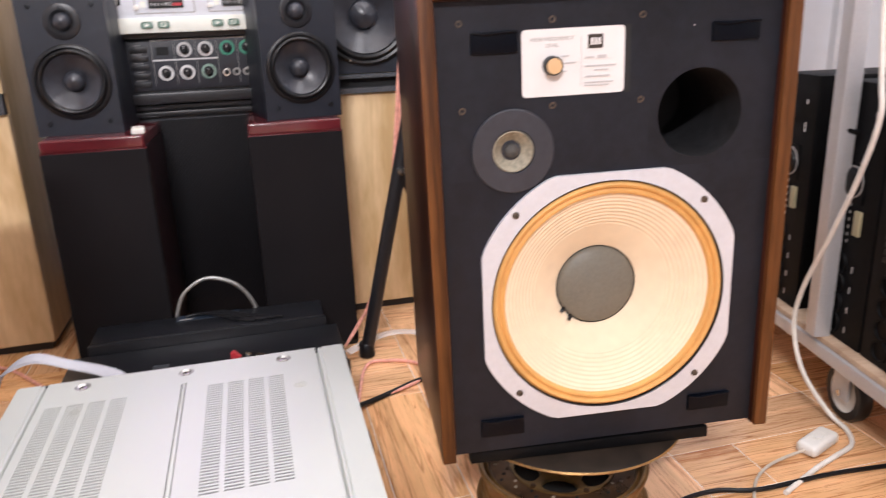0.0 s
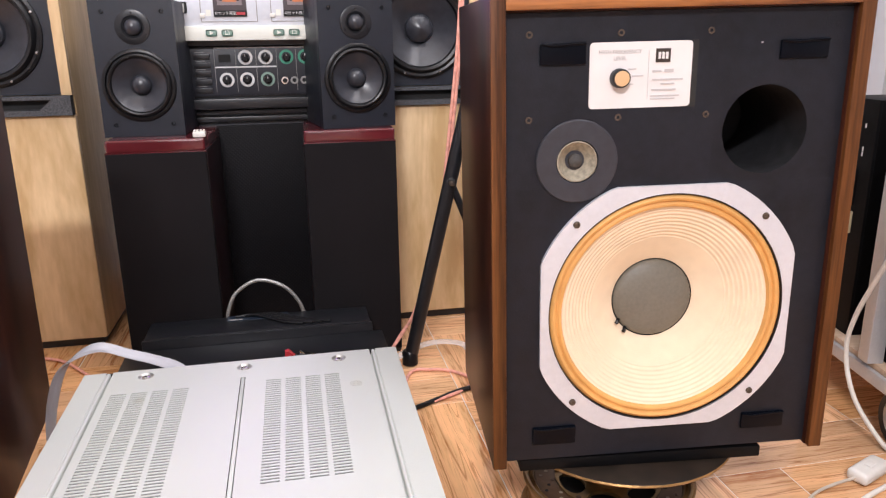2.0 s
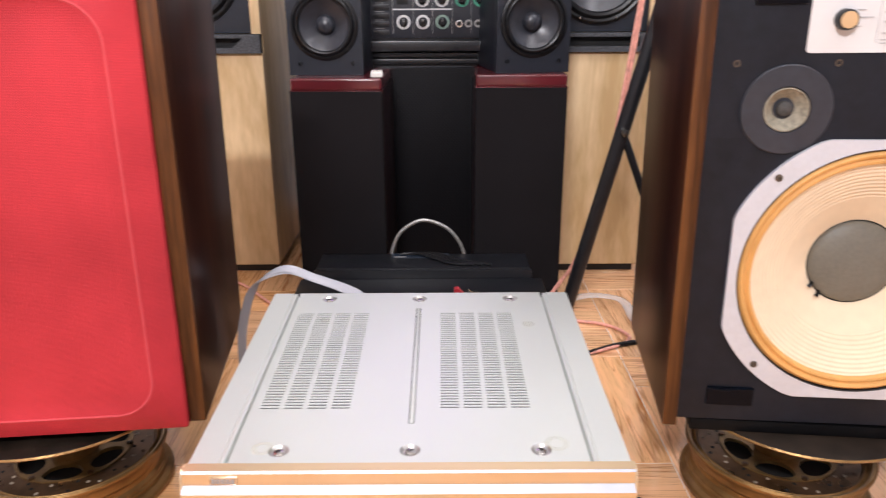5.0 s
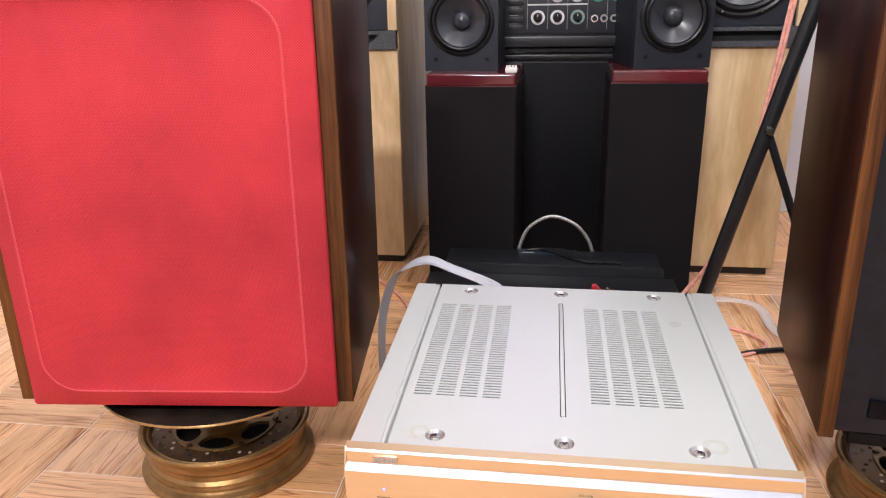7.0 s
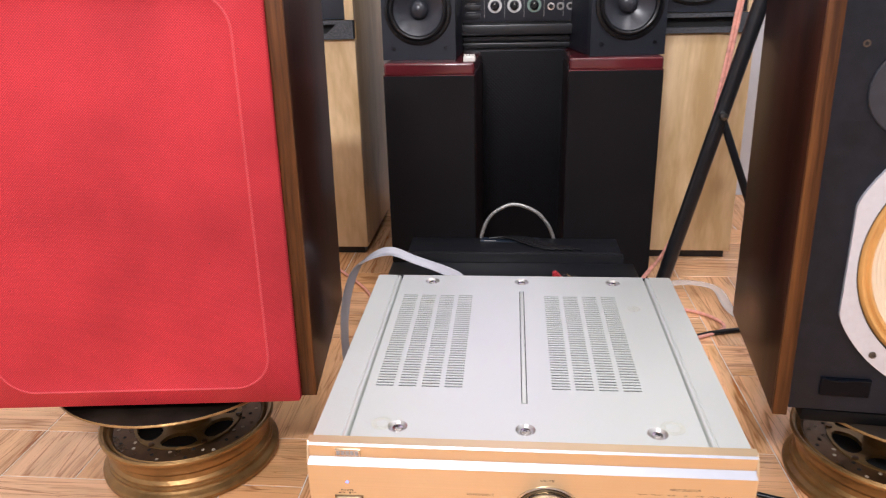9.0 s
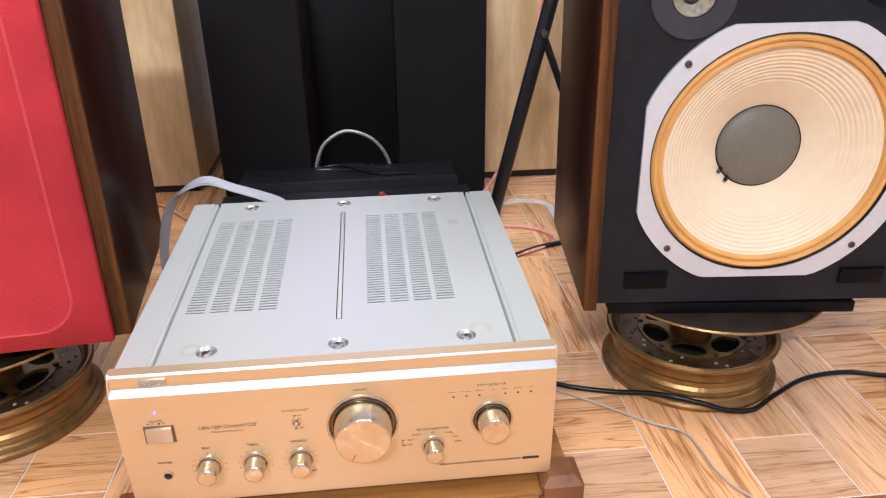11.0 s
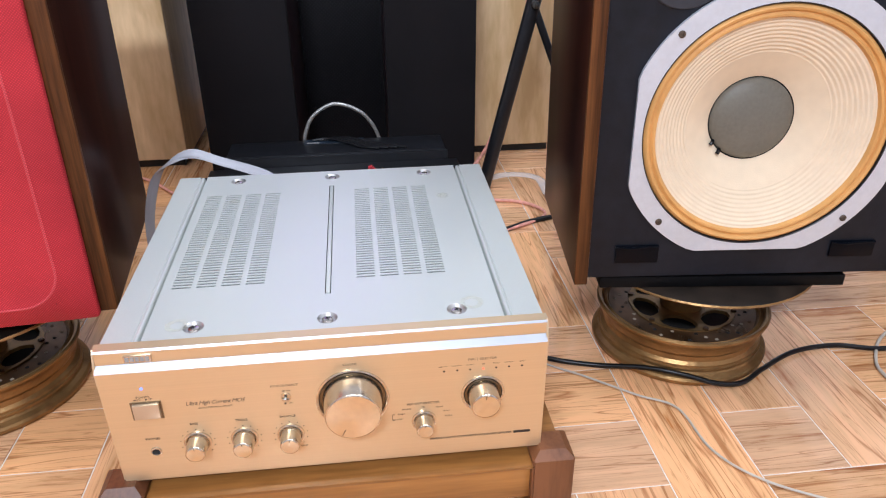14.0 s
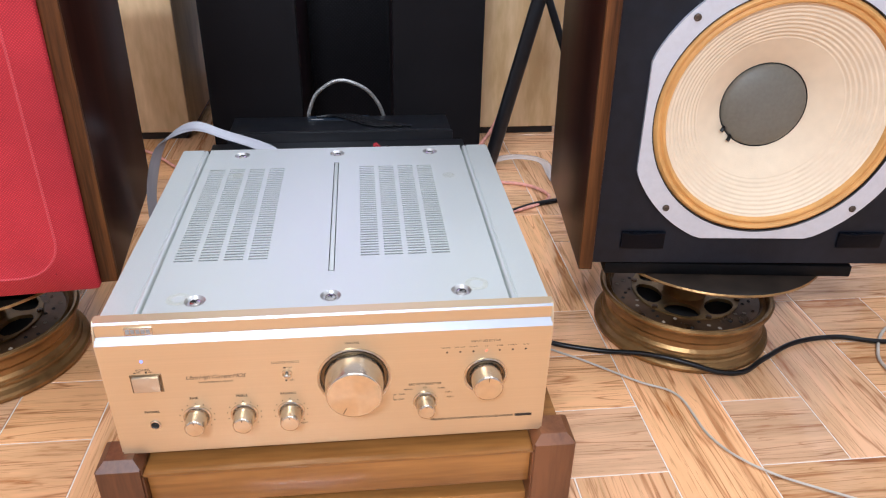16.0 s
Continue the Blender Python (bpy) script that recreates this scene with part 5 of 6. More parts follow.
def deck():
    W, H = 0.520, 0.165
    d = thing("cassette_deck", pose(-0.085, 1.300, 0.7480), "silver double cassette deck with cream key strip", "cassette deck")
    part("body", box(0, W, 0.008, 0.27, 0, H, 0.004), M_SATIN, d)
    part("front_panel", box(0.004, W - 0.004, 0.0, 0.010, 0.044, H - 0.012, 0.002), M_DECK, d)
    strip = part("key_strip", box(0.004, W - 0.004, -0.012, 0.010, 0.012, 0.046, 0.003), M_CREAMP, d, "cream strip with transport keys")
    part("top_slot", box(0.010, W - 0.010, -0.001, 0.004, H - 0.016, H - 0.011), M_SATIN, d)
    part("corner_post", box(W - 0.018, W - 0.002, -0.004, 0.010, H - 0.040, H, 0.003), M_DECK, d)
    for x in (0.219, 0.255, 0.374, 0.410):
        key = part("key", box(x - 0.013, x + 0.013, -0.015, -0.010, 0.022, 0.037, 0.006, 3), M_GREYGREEN, strip)
        if x in (0.219, 0.374):
            part("symbol", outline([(x - 0.004, 0.025), (x + 0.006, 0.0295), (x - 0.004, 0.034)], -0.0158, -0.0145), M_CREAMP, key)
        else:
            part("symbol", holed(square_round(x - 0.005, x + 0.005, 0.0250, 0.0345, 16), square_round(x - 0.0035, x + 0.0035, 0.0265, 0.0330, 16), -0.0158, -0.0145), M_CREAMP, key)
    for x in (0.227, 0.388):
        w = part("cassette_window", box(x, x + 0.076, -0.003, 0.002, 0.066, 0.132, 0.001), M_WINDOW, d, "smoked window with an orange cassette")
        c = part("cassette", box(x + 0.010, x + 0.066, -0.0034, -0.0024, 0.092, 0.124), material("grey_cassette", (0.20, 0.16, 0.17), 0.4), w)
        part("cassette_label", box(x + 0.022, x + 0.054, -0.0038, -0.0030, 0.099, 0.117), M_ORANGE, c, "orange cassette label")
        for q in (0.019, 0.057):
            part("reel", lathe([(0.006, -0.0036), (0.004, -0.0042), (0.0001, -0.0042)], 16, at=(x + q, 0, 0.1075)), M_DARK, c)
        part("window_foot", box(x, x + 0.076, -0.0036, -0.002, 0.066, 0.080), M_DARK, w)
        lettering("カセット再生", 0.0085, M_PLATE, w, x + 0.027, -0.0040, 0.0735)
        part("window_tag", box(x + 0.052, x + 0.072, -0.0042, -0.003, 0.070, 0.0765), M_REDPLUG, w)
        part("door_frame", holed(square_round(x - 0.030, x + 0.100, 0.054, 0.142, 32), square_round(x - 0.028, x + 0.098, 0.056, 0.140, 32), -0.001, 0.002), M_GREYINK, d)
        part("eject_key", box(x - 0.046, x - 0.034, -0.004, 0.0, 0.114, 0.138, 0.001), M_GREYINK, d)
        part("door_button", box(x - 0.032, x - 0.020, -0.005, 0.0, 0.064, 0.074, 0.002), M_WHITE, d)
        part("side_mark", box(x - 0.018, x - 0.006, -0.0008, 0.001, 0.068, 0.082), M_CREAMP, d)
        for k in range(8):
            part("print_bar", box(x - 0.020 + k * 0.0125, x - 0.013 + k * 0.0125, -0.0008, 0.0006, 0.149, 0.1535), M_GREYINK, d)
        part("print_line", box(x - 0.030, x + 0.080, -0.0008, 0.0006, 0.1445, 0.1455), M_GREYINK, d)
    for k in range(8):
        part("print_bar", box(0.062 + k * 0.0135, 0.070 + k * 0.0135, -0.0008, 0.0006, 0.1465, 0.1510), M_GREYINK, d)
    part("print_line", box(0.060, 0.180, -0.0008, 0.0006, 0.140, 0.142), M_GREYINK, d)
    for x0, x1, z in ((0.105, 0.165, 0.131), (0.150, 0.166, 0.116), (0.110, 0.130, 0.124), (0.150, 0.166, 0.122)):
        part("print_bar", box(x0, x1, -0.0008, 0.0006, z, z + 0.003), M_GREYINK, d)
    for x in (0.062, 0.094):
        part("oval_key", box(x, x + 0.020, -0.003, 0.0, 0.112, 0.124, 0.005, 3), M_CREAMP, d)
    rk = part("record_key", box(0.146, 0.168, -0.002, 0.001, 0.074, 0.100, 0.001), M_DARK, d)
    part("key_cap", box(0.142, 0.162, -0.006, -0.001, 0.076, 0.096, 0.002), M_WHITE, rk)
    part("red_mark", box(0.148, 0.154, -0.0066, -0.005, 0.083, 0.090), M_REDPLUG, rk)
    return d


deck()


def screen():
    s = thing("monitor", pose(-0.09, 1.33, 0.9135), "flat black monitor with violet picture lit", "monitor")
    part("stand", box(0.08, 0.40, 0.0, 0.16, 0.0, 0.008, 0.003), M_SATIN, s)
    part("frame", box(0.0, 0.46, 0.040, 0.070, 0.006, 0.29, 0.004), M_SATIN, s)
    part("display", box(0.010, 0.450, 0.0375, 0.041, 0.020, 0.28), M_SCREEN, s, "lit violet display")
    return s


screen()


# ---------------------------------------------------------------- black units behind the amplifier
def black_unit(name, x0, x1, y0, y1, h, label, rot=0.0):
    u = thing(name, pose(x0, y0, 0, 0, 0, rot), label, "audio unit")
    W, D = x1 - x0, y1 - y0
    part("cover", box(0, W, 0.004, D, 0.012, h, 0.003), M_SATIN, u)
    part("front_panel", box(-0.004, W + 0.004, -0.004, 0.006, 0.010, h - 0.003, 0.002), M_SATIN, u)
    for x in (0.05, W - 0.05):
        for y in (0.03, D - 0.03):
            part("foot", lathe([(0.014, 0.0), (0.015, 0.013)], 16, "z", (x, y, 0), closed=True), M_RUBBER, u)
    return u, W, D


u, W, D = black_unit("equaliser", -0.066, 0.474, 0.760, 0.948, 0.131, "wide black audio unit lying behind the amplifier", 0.5)
for k in range(5):
    part("vent_slot", box(0.166, 0.196, 0.050 + k * 0.010, 0.055 + k * 0.010, 0.1305, 0.1316), M_BAND, u)
part("vent_plate", box(0.162, 0.200, 0.044, 0.100, 0.1302, 0.1308), M_BLACK, u)
u, W, D = black_unit("power_amplifier", -0.034, 0.447, 0.958, 1.058, 0.152, "black audio unit with leads on top, behind the amplifier")
part("paper_tag", box(0.165, 0.300, 0.070, 0.098, 0.1515, 0.1535), material("dark_blue_tag", (0.012, 0.020, 0.034), 0.4), u)
part("tag_mark", box(0.172, 0.200, 0.071, 0.075, 0.1533, 0.1545), M_GREYINK, u)
for k in range(4):
    tagged(part("lead", tube([(0.150 + 0.012 * k, 1.045, 0.1555), (0.190 + 0.014 * k, 1.040, 0.160), (0.235 + 0.016 * k, 1.010, 0.1568), (0.262 + 0.022 * k, 0.985, 0.1562), (0.300 + 0.020 * k, 0.972, 0.1556)], 0.0030, 8, 8), M_RUBBER), "thin black lead lying on the audio unit", "cable", "black leads")
tagged(part("braided_cable", tube([(0.124, 1.068, 0.0045), (0.126, 1.070, 0.080), (0.129, 1.068, 0.135), (0.135, 1.064, 0.169), (0.156, 1.060, 0.209), (0.203, 1.058, 0.235), (0.255, 1.060, 0.219), (0.288, 1.064, 0.183), (0.305, 1.068, 0.135), (0.309, 1.070, 0.080), (0.311, 1.068, 0.0045)], 0.0042, 12, 10), M_BRAID), "stiff braided silver cable arched up behind the unit", "cable")

plug = thing("plug_lead", pose(0, 0, 0), "red plug with grey flat lead behind the amplifier", "plug")
part("lead", tube([(0.300, 0.470, 0.240), (0.296, 0.50, 0.262), (0.300, 0.56, 0.262), (0.330, 0.62, 0.215), (0.350, 0.70, 0.150), (0.356, 0.775, 0.1340), (0.360, 0.83, 0.1335)], 0.012, 12, 8, 0.25), M_RUBBER, plug)
part("plug", outline([(0.268, 0.240), (0.292, 0.240), (0.291, 0.262), (0.276, 0.278), (0.270, 0.276)], 0.535, 0.546), M_REDPLUG, plug, "red plug")
part("clip", outline([(0.293, 0.240), (0.314, 0.240), (0.316, 0.258), (0.293, 0.274)], 0.537, 0.544), M_STEEL, plug, "grey metal clip")


# ---------------------------------------------------------------- tripod stand
def tripod():
    t = thing("tripod_stand", pose(0, 0, 0), "black steel tripod stand behind the open loudspeaker", "stand")
    top, foot = Vector((0.742, 1.002, 0.86)), Vector((0.546, 1.036, 0.012))
    part("pole", tube([(0.766, 0.998, 0.16), (0.766, 0.998, 1.60)], 0.0175, 24, smooth=False), M_SATIN, t)
    part("collar", lathe([(0.019, 0.82), (0.032, 0.825), (0.032, 0.90), (0.019, 0.905)], 24, "z", (0.766, 0.998, 0)), M_RUBBER, t)
    part("lower_collar", lathe([(0.018, 0.175), (0.028, 0.18), (0.028, 0.24), (0.018, 0.245)], 24, "z", (0.766, 0.998, 0)), M_RUBBER, t)
    ends = [foot, Vector((0.93, 1.17, 0.012)), Vector((0.80, 0.72, 0.012))]
    for f in ends:
        d = (Vector((f.x, f.y, 0)) - Vector((0.766, 0.998, 0))).normalized()
        start = Vector((0.766, 0.998, 0.885)) + d * 0.02
        leg = part("leg", tube([start, f], 0.0160, 16, smooth=False), M_SATIN, t)
        mid = start.lerp(f, 0.50)
        part("strut", tube([mid, Vector((0.766, 0.998, 0.21)) + d * 0.026], 0.0085, 12, smooth=False), M_SATIN, leg)
        part("clamp", lathe([(0.008, -0.019), (0.010, -0.018), (0.010, 0.018), (0.008, 0.019)], 16, at=tuple(mid), closed=True), M_RUBBER, leg)
        part("screw", lathe([(0.0085, -0.021), (0.0080, -0.026), (0.0001, -0.027)], 14, at=tuple(mid)), M_STEEL, leg)
        part("rubber_foot", lathe([(0.012, -0.012), (0.019, -0.008), (0.019, 0.020), (0.015, 0.026)], 16, "z", tuple(f), closed=True), M_RUBBER, leg)
    return t


tripod()


# ---------------------------------------------------------------- trolley with upright amplifiers
def trolley():
    t = thing("trolley", pose(1.380, 0.520, 0, 0, 0, 80), "grey aluminium trolley on rubber castors", "trolley")
    for y in (0.0, -0.46):
        part("rail", box(-0.34, 0.95, y - 0.02, y + 0.02, 0.109, 0.135, 0.002), M_ALU, t)
    for x in (-0.34, 0.91):
        part("rail", box(x, x + 0.04, -0.44, -0.02, 0.110, 0.134, 0.002), M_ALU, t)
    part("shelf", box(-0.33, 0.94, -0.455, 0.012, 0.1355, 0.147, 0.001), M_PLY, t, "bare plywood shelf")
    for x in (0.014, 0.80):
        for y in (0.0, -0.46):
            part("post", box(x - 0.016, x + 0.016, y - 0.004, y + 0.028, 0.1472, 1.55, 0.002), M_ALU, t)
    for y in (0.0, -0.46):
        part("rail", box(-0.34, 0.95, y - 0.02, y + 0.02, 1.5502, 1.59, 0.002), M_ALU, t)
    for x in (-0.058, 0.86, -0.31):
        c = thing("castor", pose(x, -0.02, 0), "", "")
        c.parent = t
        part("fork", box(-0.024, 0.024, -0.020, -0.014, 0.045, 0.106, 0.004), M_ALU, c)
        part("fork", box(-0.024, 0.024, 0.014, 0.020, 0.045, 0.106, 0.004), M_ALU, c)
        part("plate", box(-0.03, 0.03, -0.028, 0.028, 0.103, 0.1088, 0.001), M_ALU, c)
        part("tyre", lathe([(0.039, -0.013), (0.053, -0.013), (0.056, -0.008), (0.056, 0.008), (0.053, 0.013), (0.039, 0.013)], 36, at=(0, 0, 0.056)), M_RUBBER, c)
        part("wheel", lathe([(0.006, -0.0115), (0.012, -0.013), (0.020, -0.009), (0.034, -0.009), (0.040, -0.012), (0.040, 0.012), (0.034, 0.009), (0.006, 0.0115)], 32, at=(0, 0, 0.056)), M_WHITE, c, "grey plastic wheel")
        part("axle", lathe([(0.0065, 0.022), (0.0065, 0.023), (0.0001, 0.023)], 12, at=(0, 0, 0.056)), M_STEEL, c)
    return t


trolley()


def upright_amp(x, label):
    base = pose(1.380, 0.520, 0, 0, 0, 80)
    a = thing("upright_amplifier", base @ pose(x, -0.010, 0.1475, 0, 0, 180), label, "amplifier", "upright black amplifiers")
    W, H, D = 0.135, 0.485, 0.36
    part("body", box(0, W, 0.006, D, 0, H, 0.003), M_RACK, a)
    part("front_panel", box(0.0, W, 0.0, 0.007, 0.0, H, 0.002), M_RACK, a)
    part("handle", tube([(0.030, 0.0, 0.445), (0.030, -0.022, 0.440), (0.050, -0.024, 0.405), (0.055, 0.0, 0.395)], 0.006, 10, 6), M_RACK, a)
    part("meter_plate", box(0.025, 0.095, -0.003, 0.0, 0.270, 0.345, 0.002), M_RACK, a)
    part("big_dial", lathe([(0.026, -0.003), (0.024, -0.010), (0.014, -0.014), (0.0001, -0.014)], 28, at=(0.062, 0, 0.308)), M_RUBBER, a)
    part("dial_ring", lathe([(0.030, -0.0032), (0.029, -0.0042), (0.0275, -0.0042), (0.027, -0.0032)], 28, at=(0.062, 0, 0.308)), M_GREYINK, a)
    part("switch", box(0.080, 0.098, -0.006, 0.0, 0.212, 0.258, 0.002), material("amber_switch", (0.33, 0.29, 0.18), 0.4), a)
    for k in range(6):
        part("key", box(0.030, 0.052, -0.005, 0.0, 0.190 + 0.014 * k, 0.199 + 0.014 * k, 0.001), M_RUBBER, a)
        part("mark", box(0.058, 0.062, -0.0006, 0.0006, 0.192 + 0.014 * k, 0.198 + 0.014 * k), M_GREYINK, a)
    for k in range(4):
        s = part("socket", lathe([(0.022, 0.0), (0.021, -0.004), (0.017, -0.004), (0.016, 0.0)], 24, at=(0.050, 0, 0.150 - 0.040 * k)), M_RACK, a)
        part("tab", box(0.086, 0.089, -0.001, 0.0006, 0.140 - 0.040 * k, 0.152 - 0.040 * k), M_GREYINK, a)
    for z in (0.382, 0.372, 0.428):
        part("mark", box(0.098, 0.102, -0.0006, 0.0006, z, z + 0.009), M_PLATE, a)
    return a


upright_amp(0.272, "black rack amplifier standing on end on the trolley")
upright_amp(0.055, "black rack amplifier standing on end beside the trolley post")
upright_amp(-0.086, "black rack amplifier standing on end beside the red grille")
g = thing("spare_grille", pose(1.380, 0.520, 0, 0, 0, 80) @ pose(-0.234, 0.012, 0.1474, 3, 4, 0), "spare red cloth grille leaning on the trolley", "grille")
part("cloth", box(-0.20, 0.0, -0.012, 0.012, 0.0, 0.385, 0.006), M_RED, g)


# ---------------------------------------------------------------- cables on the floor
tagged(part("black_cable", tube([(0.43, 0.50, 0.10), (0.462, 0.44, 0.03), (0.50, 0.385, 0.006), (0.546, 0.349, 0.006), (0.610, 0.325, 0.006), (0.665, 0.299, 0.0165), (0.700, 0.279, 0.0215), (0.735, 0.263, 0.0190), (0.774, 0.249, 0.0120), (0.815, 0.249, 0.010), (0.864, 0.280, 0.008), (0.937, 0.319, 0.006), (1.013, 0.328, 0.006), (1.088, 0.309, 0.006), (1.22, 0.31, 0.006), (1.34, 0.30, 0.006)], 0.0040, 12, 10), M_RUBBER), "thick black mains cable on the floor", "cable")
tagged(part("white_cable", tube([(0.44, 0.48, 0.12), (0.468, 0.43, 0.03), (0.51, 0.365, 0.004), (0.587, 0.300, 0.004), (0.650, 0.247, 0.004), (0.697, 0.211, 0.004), (0.709, 0.122, 0.004), (0.751, 0.061, 0.004), (0.834, 0.009, 0.004), (0.95, -0.05, 0.004), (1.05, -0.11, 0.004)], 0.0017, 10, 10), M_DULLCORD), "thin white cable on the floor", "cable")
tagged(part("hanging_cable", tube([(1.303, 0.415, 1.10), (1.300, 0.410, 0.80), (1.296, 0.390, 0.657), (1.295, 0.381, 0.592), (1.300, 0.411, 0.494), (1.310, 0.466, 0.378), (1.322, 0.534, 0.246), (1.325, 0.548, 0.163), (1.324, 0.510, 0.085), (1.350, 0.462, 0.018), (1.352, 0.416, 0.005), (1.325, 0.374, 0.005), (1.280, 0.355, 0.005), (1.213, 0.331, 0.005), (1.12, 0.29, 0.005)], 0.0045, 12, 12), M_CREAM), "cream extension cable hanging down to the floor", "cable")
sw = thing("cord_switch", pose(1.265, 0.390, 0.0, 0, 0, 22), "cream inline cord switch lying on the floor", "switch")
bm = box(-0.043, 0.043, -0.019, 0.019, 0.001, 0.024, 0.0105, 4)
part("body", bm, M_WHITE, sw)
part("rocker", box(-0.010, 0.010, -0.007, 0.007, 0.022, 0.0262, 0.002), M_WHITE, sw)
tagged(part("switch_lead", tube([(1.229, 0.376, 0.012), (1.185, 0.376, 0.004), (1.140, 0.362, 0.004), (1.102, 0.338, 0.004), (1.069, 0.301, 0.004), (1.047, 0.258, 0.004), (1.055, 0.205, 0.004), (1.100, 0.160, 0.004), (1.17, 0.15, 0.004)], 0.0026, 10, 8), M_DULLCORD), "thin cream lead of the cord switch", "cable")
def ribbon(points, sides, half, thick):
    """A flat cable through the points, its width lying along the given sides."""
    line, across = spline(points, 8), spline(sides, 8)
    bm = bmesh.new()
    rings = []
    for i, q in enumerate(line):
        d = (line[min(i + 1, len(line) - 1)] - line[max(i - 1, 0)]).normalized()
        e = (across[i] - d * across[i].dot(d)).normalized()
        up = e.cross(d)
        rings.append([bm.verts.new(q + e * half * a + up * thick * b) for a, b in ((-1, 0.3), (-0.55, 1), (-0.08, 0.5), (0.08, 0.5), (0.55, 1), (1, 0.3), (1, -0.3), (0.55, -1), (0.08, -0.5), (-0.08, -0.5), (-0.55, -1), (-1, -0.3))])
    for a, b in zip(rings, rings[1:]):
        for k in range(12):
            bm.faces.new((a[k], a[(k + 1) % 12], b[(k + 1) % 12], b[k]))
    bm.faces.new(rings[0])
    bm.faces.new(rings[-1])
    return bm


for k in range(2):
    tagged(part("flat_cable", ribbon([(0.122 + 0.014 * k, 0.440, 0.288), (0.106 + 0.010 * k, 0.470, 0.300), (0.050, 0.492 + 0.004 * k, 0.314), (0.002, 0.498, 0.326 + 0.003 * k), (-0.046, 0.500 + 0.010 * k, 0.300), (-0.068, 0.494 + 0.010 * k, 0.250), (-0.073, 0.480, 0.190), (-0.066, 0.47, 0.110), (-0.040, 0.50, 0.03), (0.02, 0.54, 0.008)],
                                     [(0.3, 0.8, 0.3), (0.2, 0.8, 0.4), (0.0, 0.8, 0.6), (0.3, 0.75, 0.6), (0.75, 0.5, 0.4), (0.95, 0.3, 0.1), (0.8, 0.5, 0.0), (0.7, 0.6, 0.0), (0.5, 0.7, 0.0), (0.0, 1.0, 0.0)], 0.0066, 0.0013), M_RIBBON), "milky flat speaker cable arched behind the amplifier", "cable", "milky flat cables")
tagged(part("pink_cable", tube([(-0.55, 1.285, 0.006), (-0.40, 1.275, 0.006), (-0.304, 1.249, 0.006), (-0.223, 1.160, 0.006), (-0.14, 1.03, 0.006), (-0.08, 0.80, 0.006), (0.0, 0.62, 0.006)], 0.0035, 10, 8), M_PINK), "thin pink speaker cable on the floor", "cable", "pink speaker cables")
tagged(part("pink_cable", tube([(0.475, 0.72, 0.006), (0.53, 0.965, 0.006), (0.589, 0.985, 0.006), (0.645, 0.955, 0.006), (0.668, 0.900, 0.006), (0.62, 0.855, 0.006), (0.50, 0.80, 0.006)], 0.0038, 10, 10), M_PINK), "looped pink speaker cable on the floor", "cable", "pink speaker cables")
tagged(part("black_lead", tube([(0.46, 0.76, 0.02), (0.52, 0.805, 0.007), (0.576, 0.836, 0.006), (0.64, 0.868, 0.006), (0.76, 0.90, 0.006)], 0.0055, 10, 8), M_RUBBER), "black cable on the floor under the loudspeaker", "cable")
for k in range(2):
    tagged(part("pink_cable", tube([(0.500, 1.070, 0.020), (0.535, 1.070 + 0.006 * k, 0.070), (0.565 + 0.006 * k, 1.060, 0.130), (0.605, 1.055, 0.240), (0.634 + 0.006 * k, 1.045, 0.400), (0.640 + 0.007 * k, 1.042, 0.470), (0.656 + 0.007 * k, 1.036, 0.620), (0.672 + 0.006 * k, 1.030, 0.800), (0.690, 1.02, 1.15)], 0.0038, 10, 8), M_PINK), "pink speaker cable running up the tripod leg", "cable", "pink speaker cables")
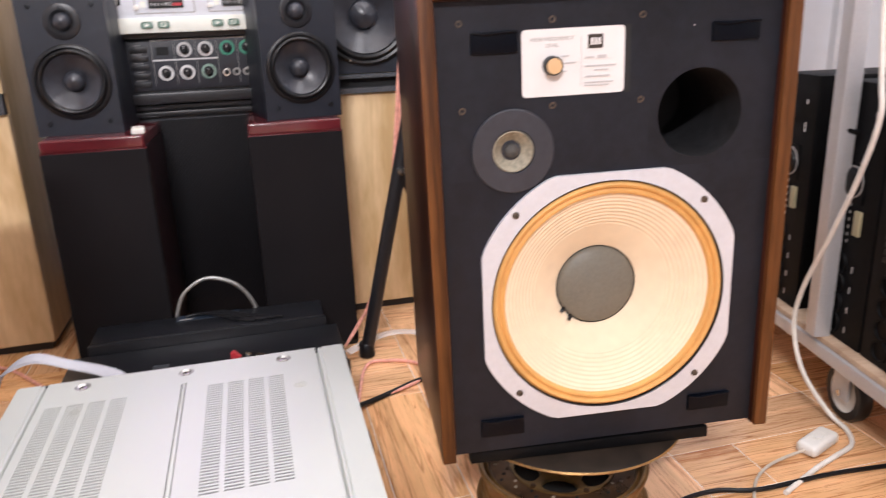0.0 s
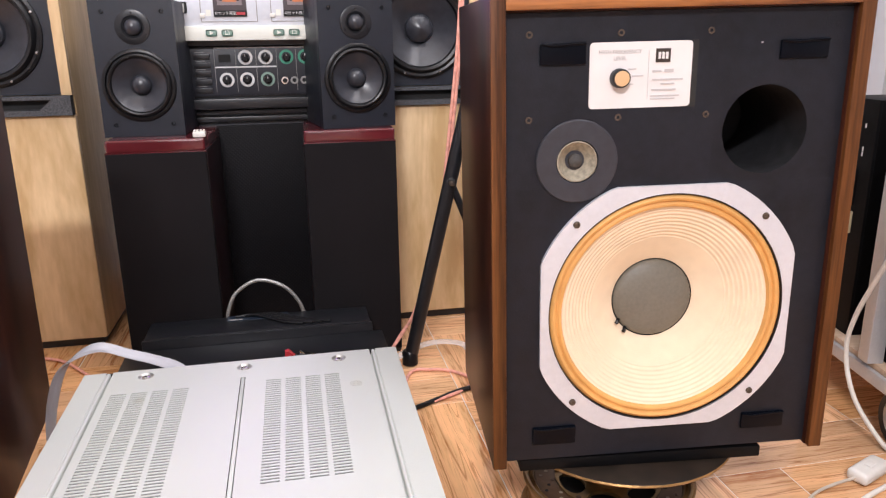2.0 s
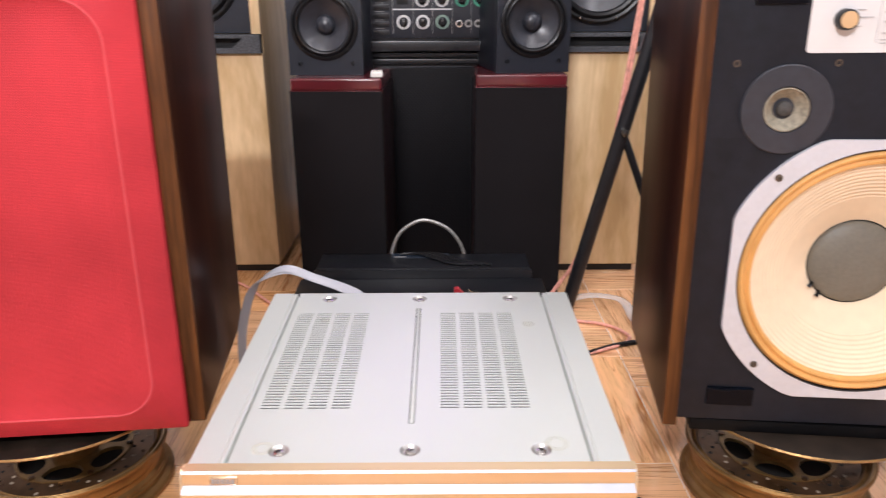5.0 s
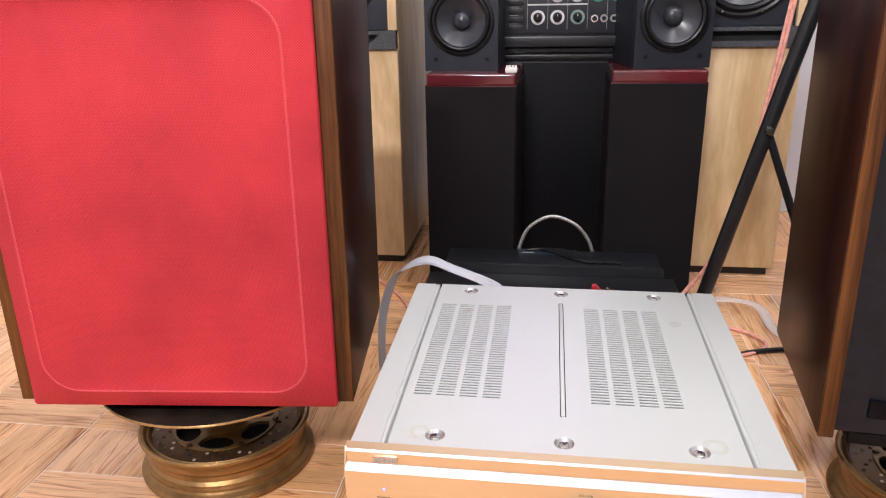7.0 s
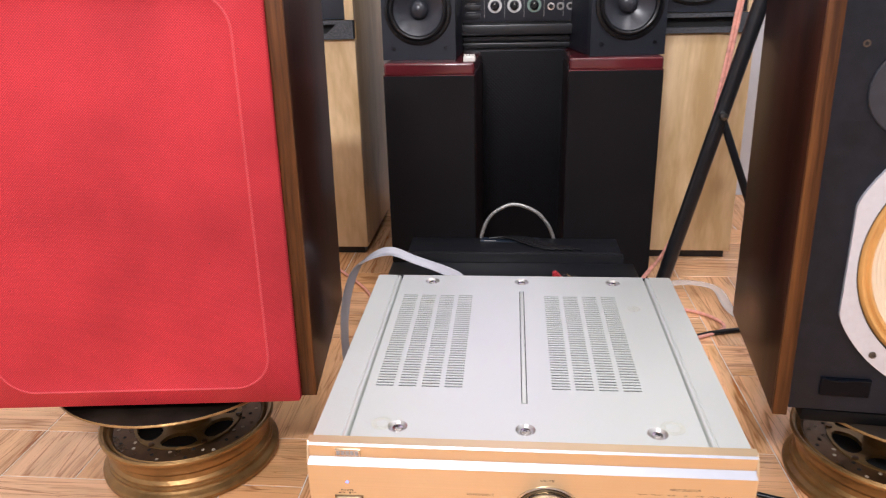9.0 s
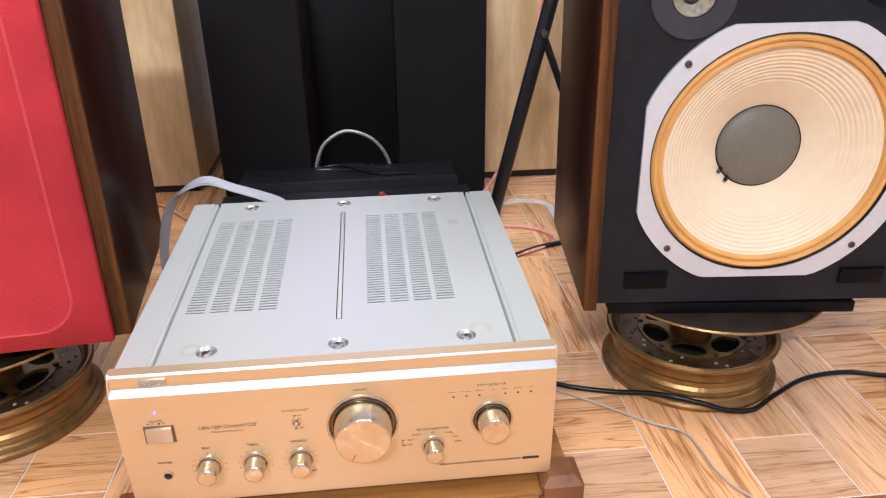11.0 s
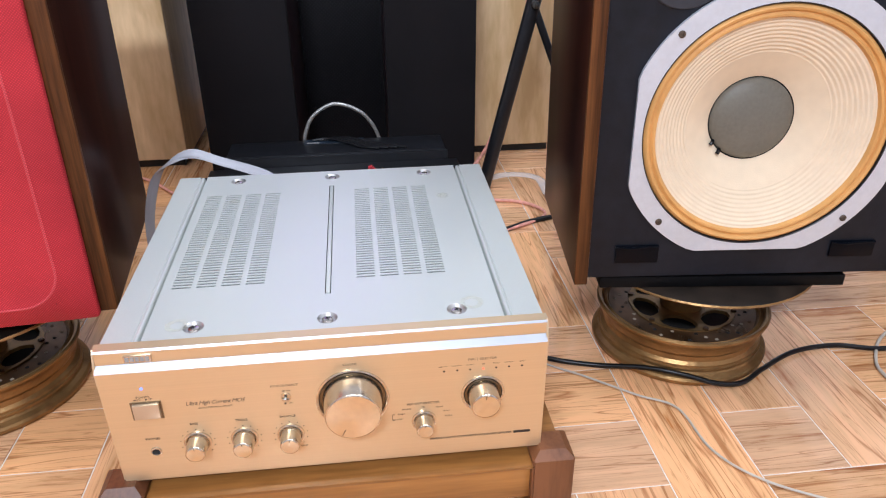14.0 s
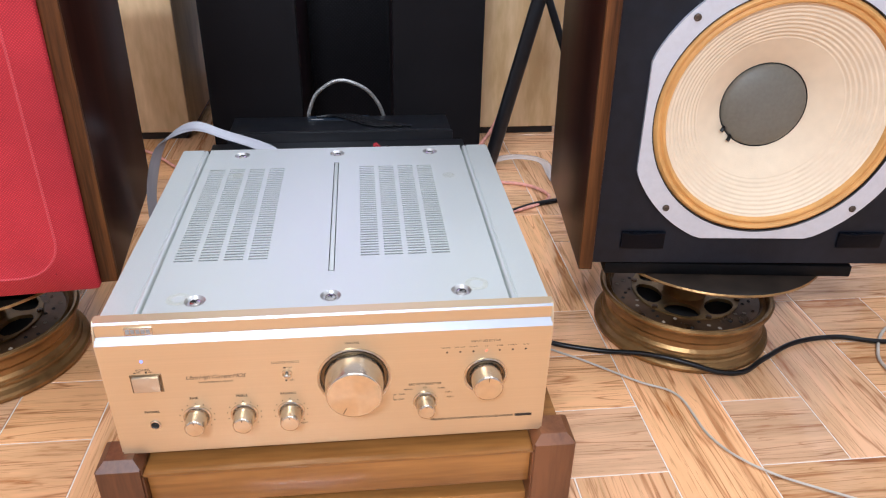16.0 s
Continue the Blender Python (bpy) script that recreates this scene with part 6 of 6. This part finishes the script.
tagged(part("clear_loop", tube([(0.50, 1.03, 0.02), (0.58, 1.075, 0.03), (0.64, 1.085, 0.03), (0.690, 1.060, 0.025), (0.700, 0.98, 0.012), (0.72, 0.90, 0.01)], 0.014, 12, 8, 0.3), M_CLEAR), "loose loop of clear plastic tubing on the floor", "tubing")


# ---------------------------------------------------------------- floor planks
U, GX, GY = 0.125, 0.631, 0.073
given = {}


def put(i, j, length, upright):
    cells = [(i, j + k) if upright else (i + k, j) for k in range(length)]
    if any(c in given for c in cells):
        return
    for c in cells:
        given[c] = True
    planks.append((i, j, length, upright))


planks = []
for row in ((-1, 3, 3, 1), (0, -1, 3, 1), (0, 2, 3, 1), (0, 5, 3, 0), (1, 0, 1, 0), (1, 1, 2, 1), (2, 0, 3, 1), (-3, 1, 3, 0), (-3, 2, 3, 0), (-3, 0, 3, 0), (1, -1, 3, 0), (3, 2, 1, 0), (3, 3, 3, 0), (3, -1, 3, 1),
            (-10, 2, 1, 1), (-9, 2, 1, 1), (-10, 1, 3, 0), (-10, 3, 3, 0)):
    put(*row)
for j in range(-22, 15):
    for i in range(-23, 14):
        if (i, j) in given:
            continue
        upright = (i // 3 + j // 3) % 2 == 0
        n = 1
        while n < 3:
            c = (i, j + n) if upright else (i + n, j)
            if c in given or c[0] > 13 or c[1] > 14 or (c[1] // 3 != j // 3 if upright else c[0] // 3 != i // 3):
                break
            n += 1
        put(i, j, n, upright)
meshes = {}
far = bmesh.new()
for i, j, n, upright in planks:
    if j < -9 or i < -16:
        w, d = (U, n * U) if upright else (n * U, U)
        box(GX + i * U + 0.001, GX + i * U + w - 0.001, GY + j * U + 0.001, GY + j * U + d - 0.001, -0.006, 0.0, bm=far)
        continue
    if n not in meshes:
        g = 0.0010
        bm = box(g, n * U - g, g, U - g, -0.006, 0.0)
        bmesh.ops.bevel(bm, geom=[e for e in bm.edges if min(e.verts[0].co.z, e.verts[1].co.z) > -0.001], offset=0.0008, segments=1, affect="EDGES")
        meshes[n] = finish(bm, "plank", M_PLANK)
    ob = new("plank", meshes[n])
    ob.parent = floor
    ob.matrix_basis = pose(GX + i * U, GY + j * U, 0) if not upright else pose(GX + (i + 1) * U, GY + j * U, 0, 0, 0, 90)
tagged(part("far_planks", far, M_PLANK, floor), "", "", kind="stuff")
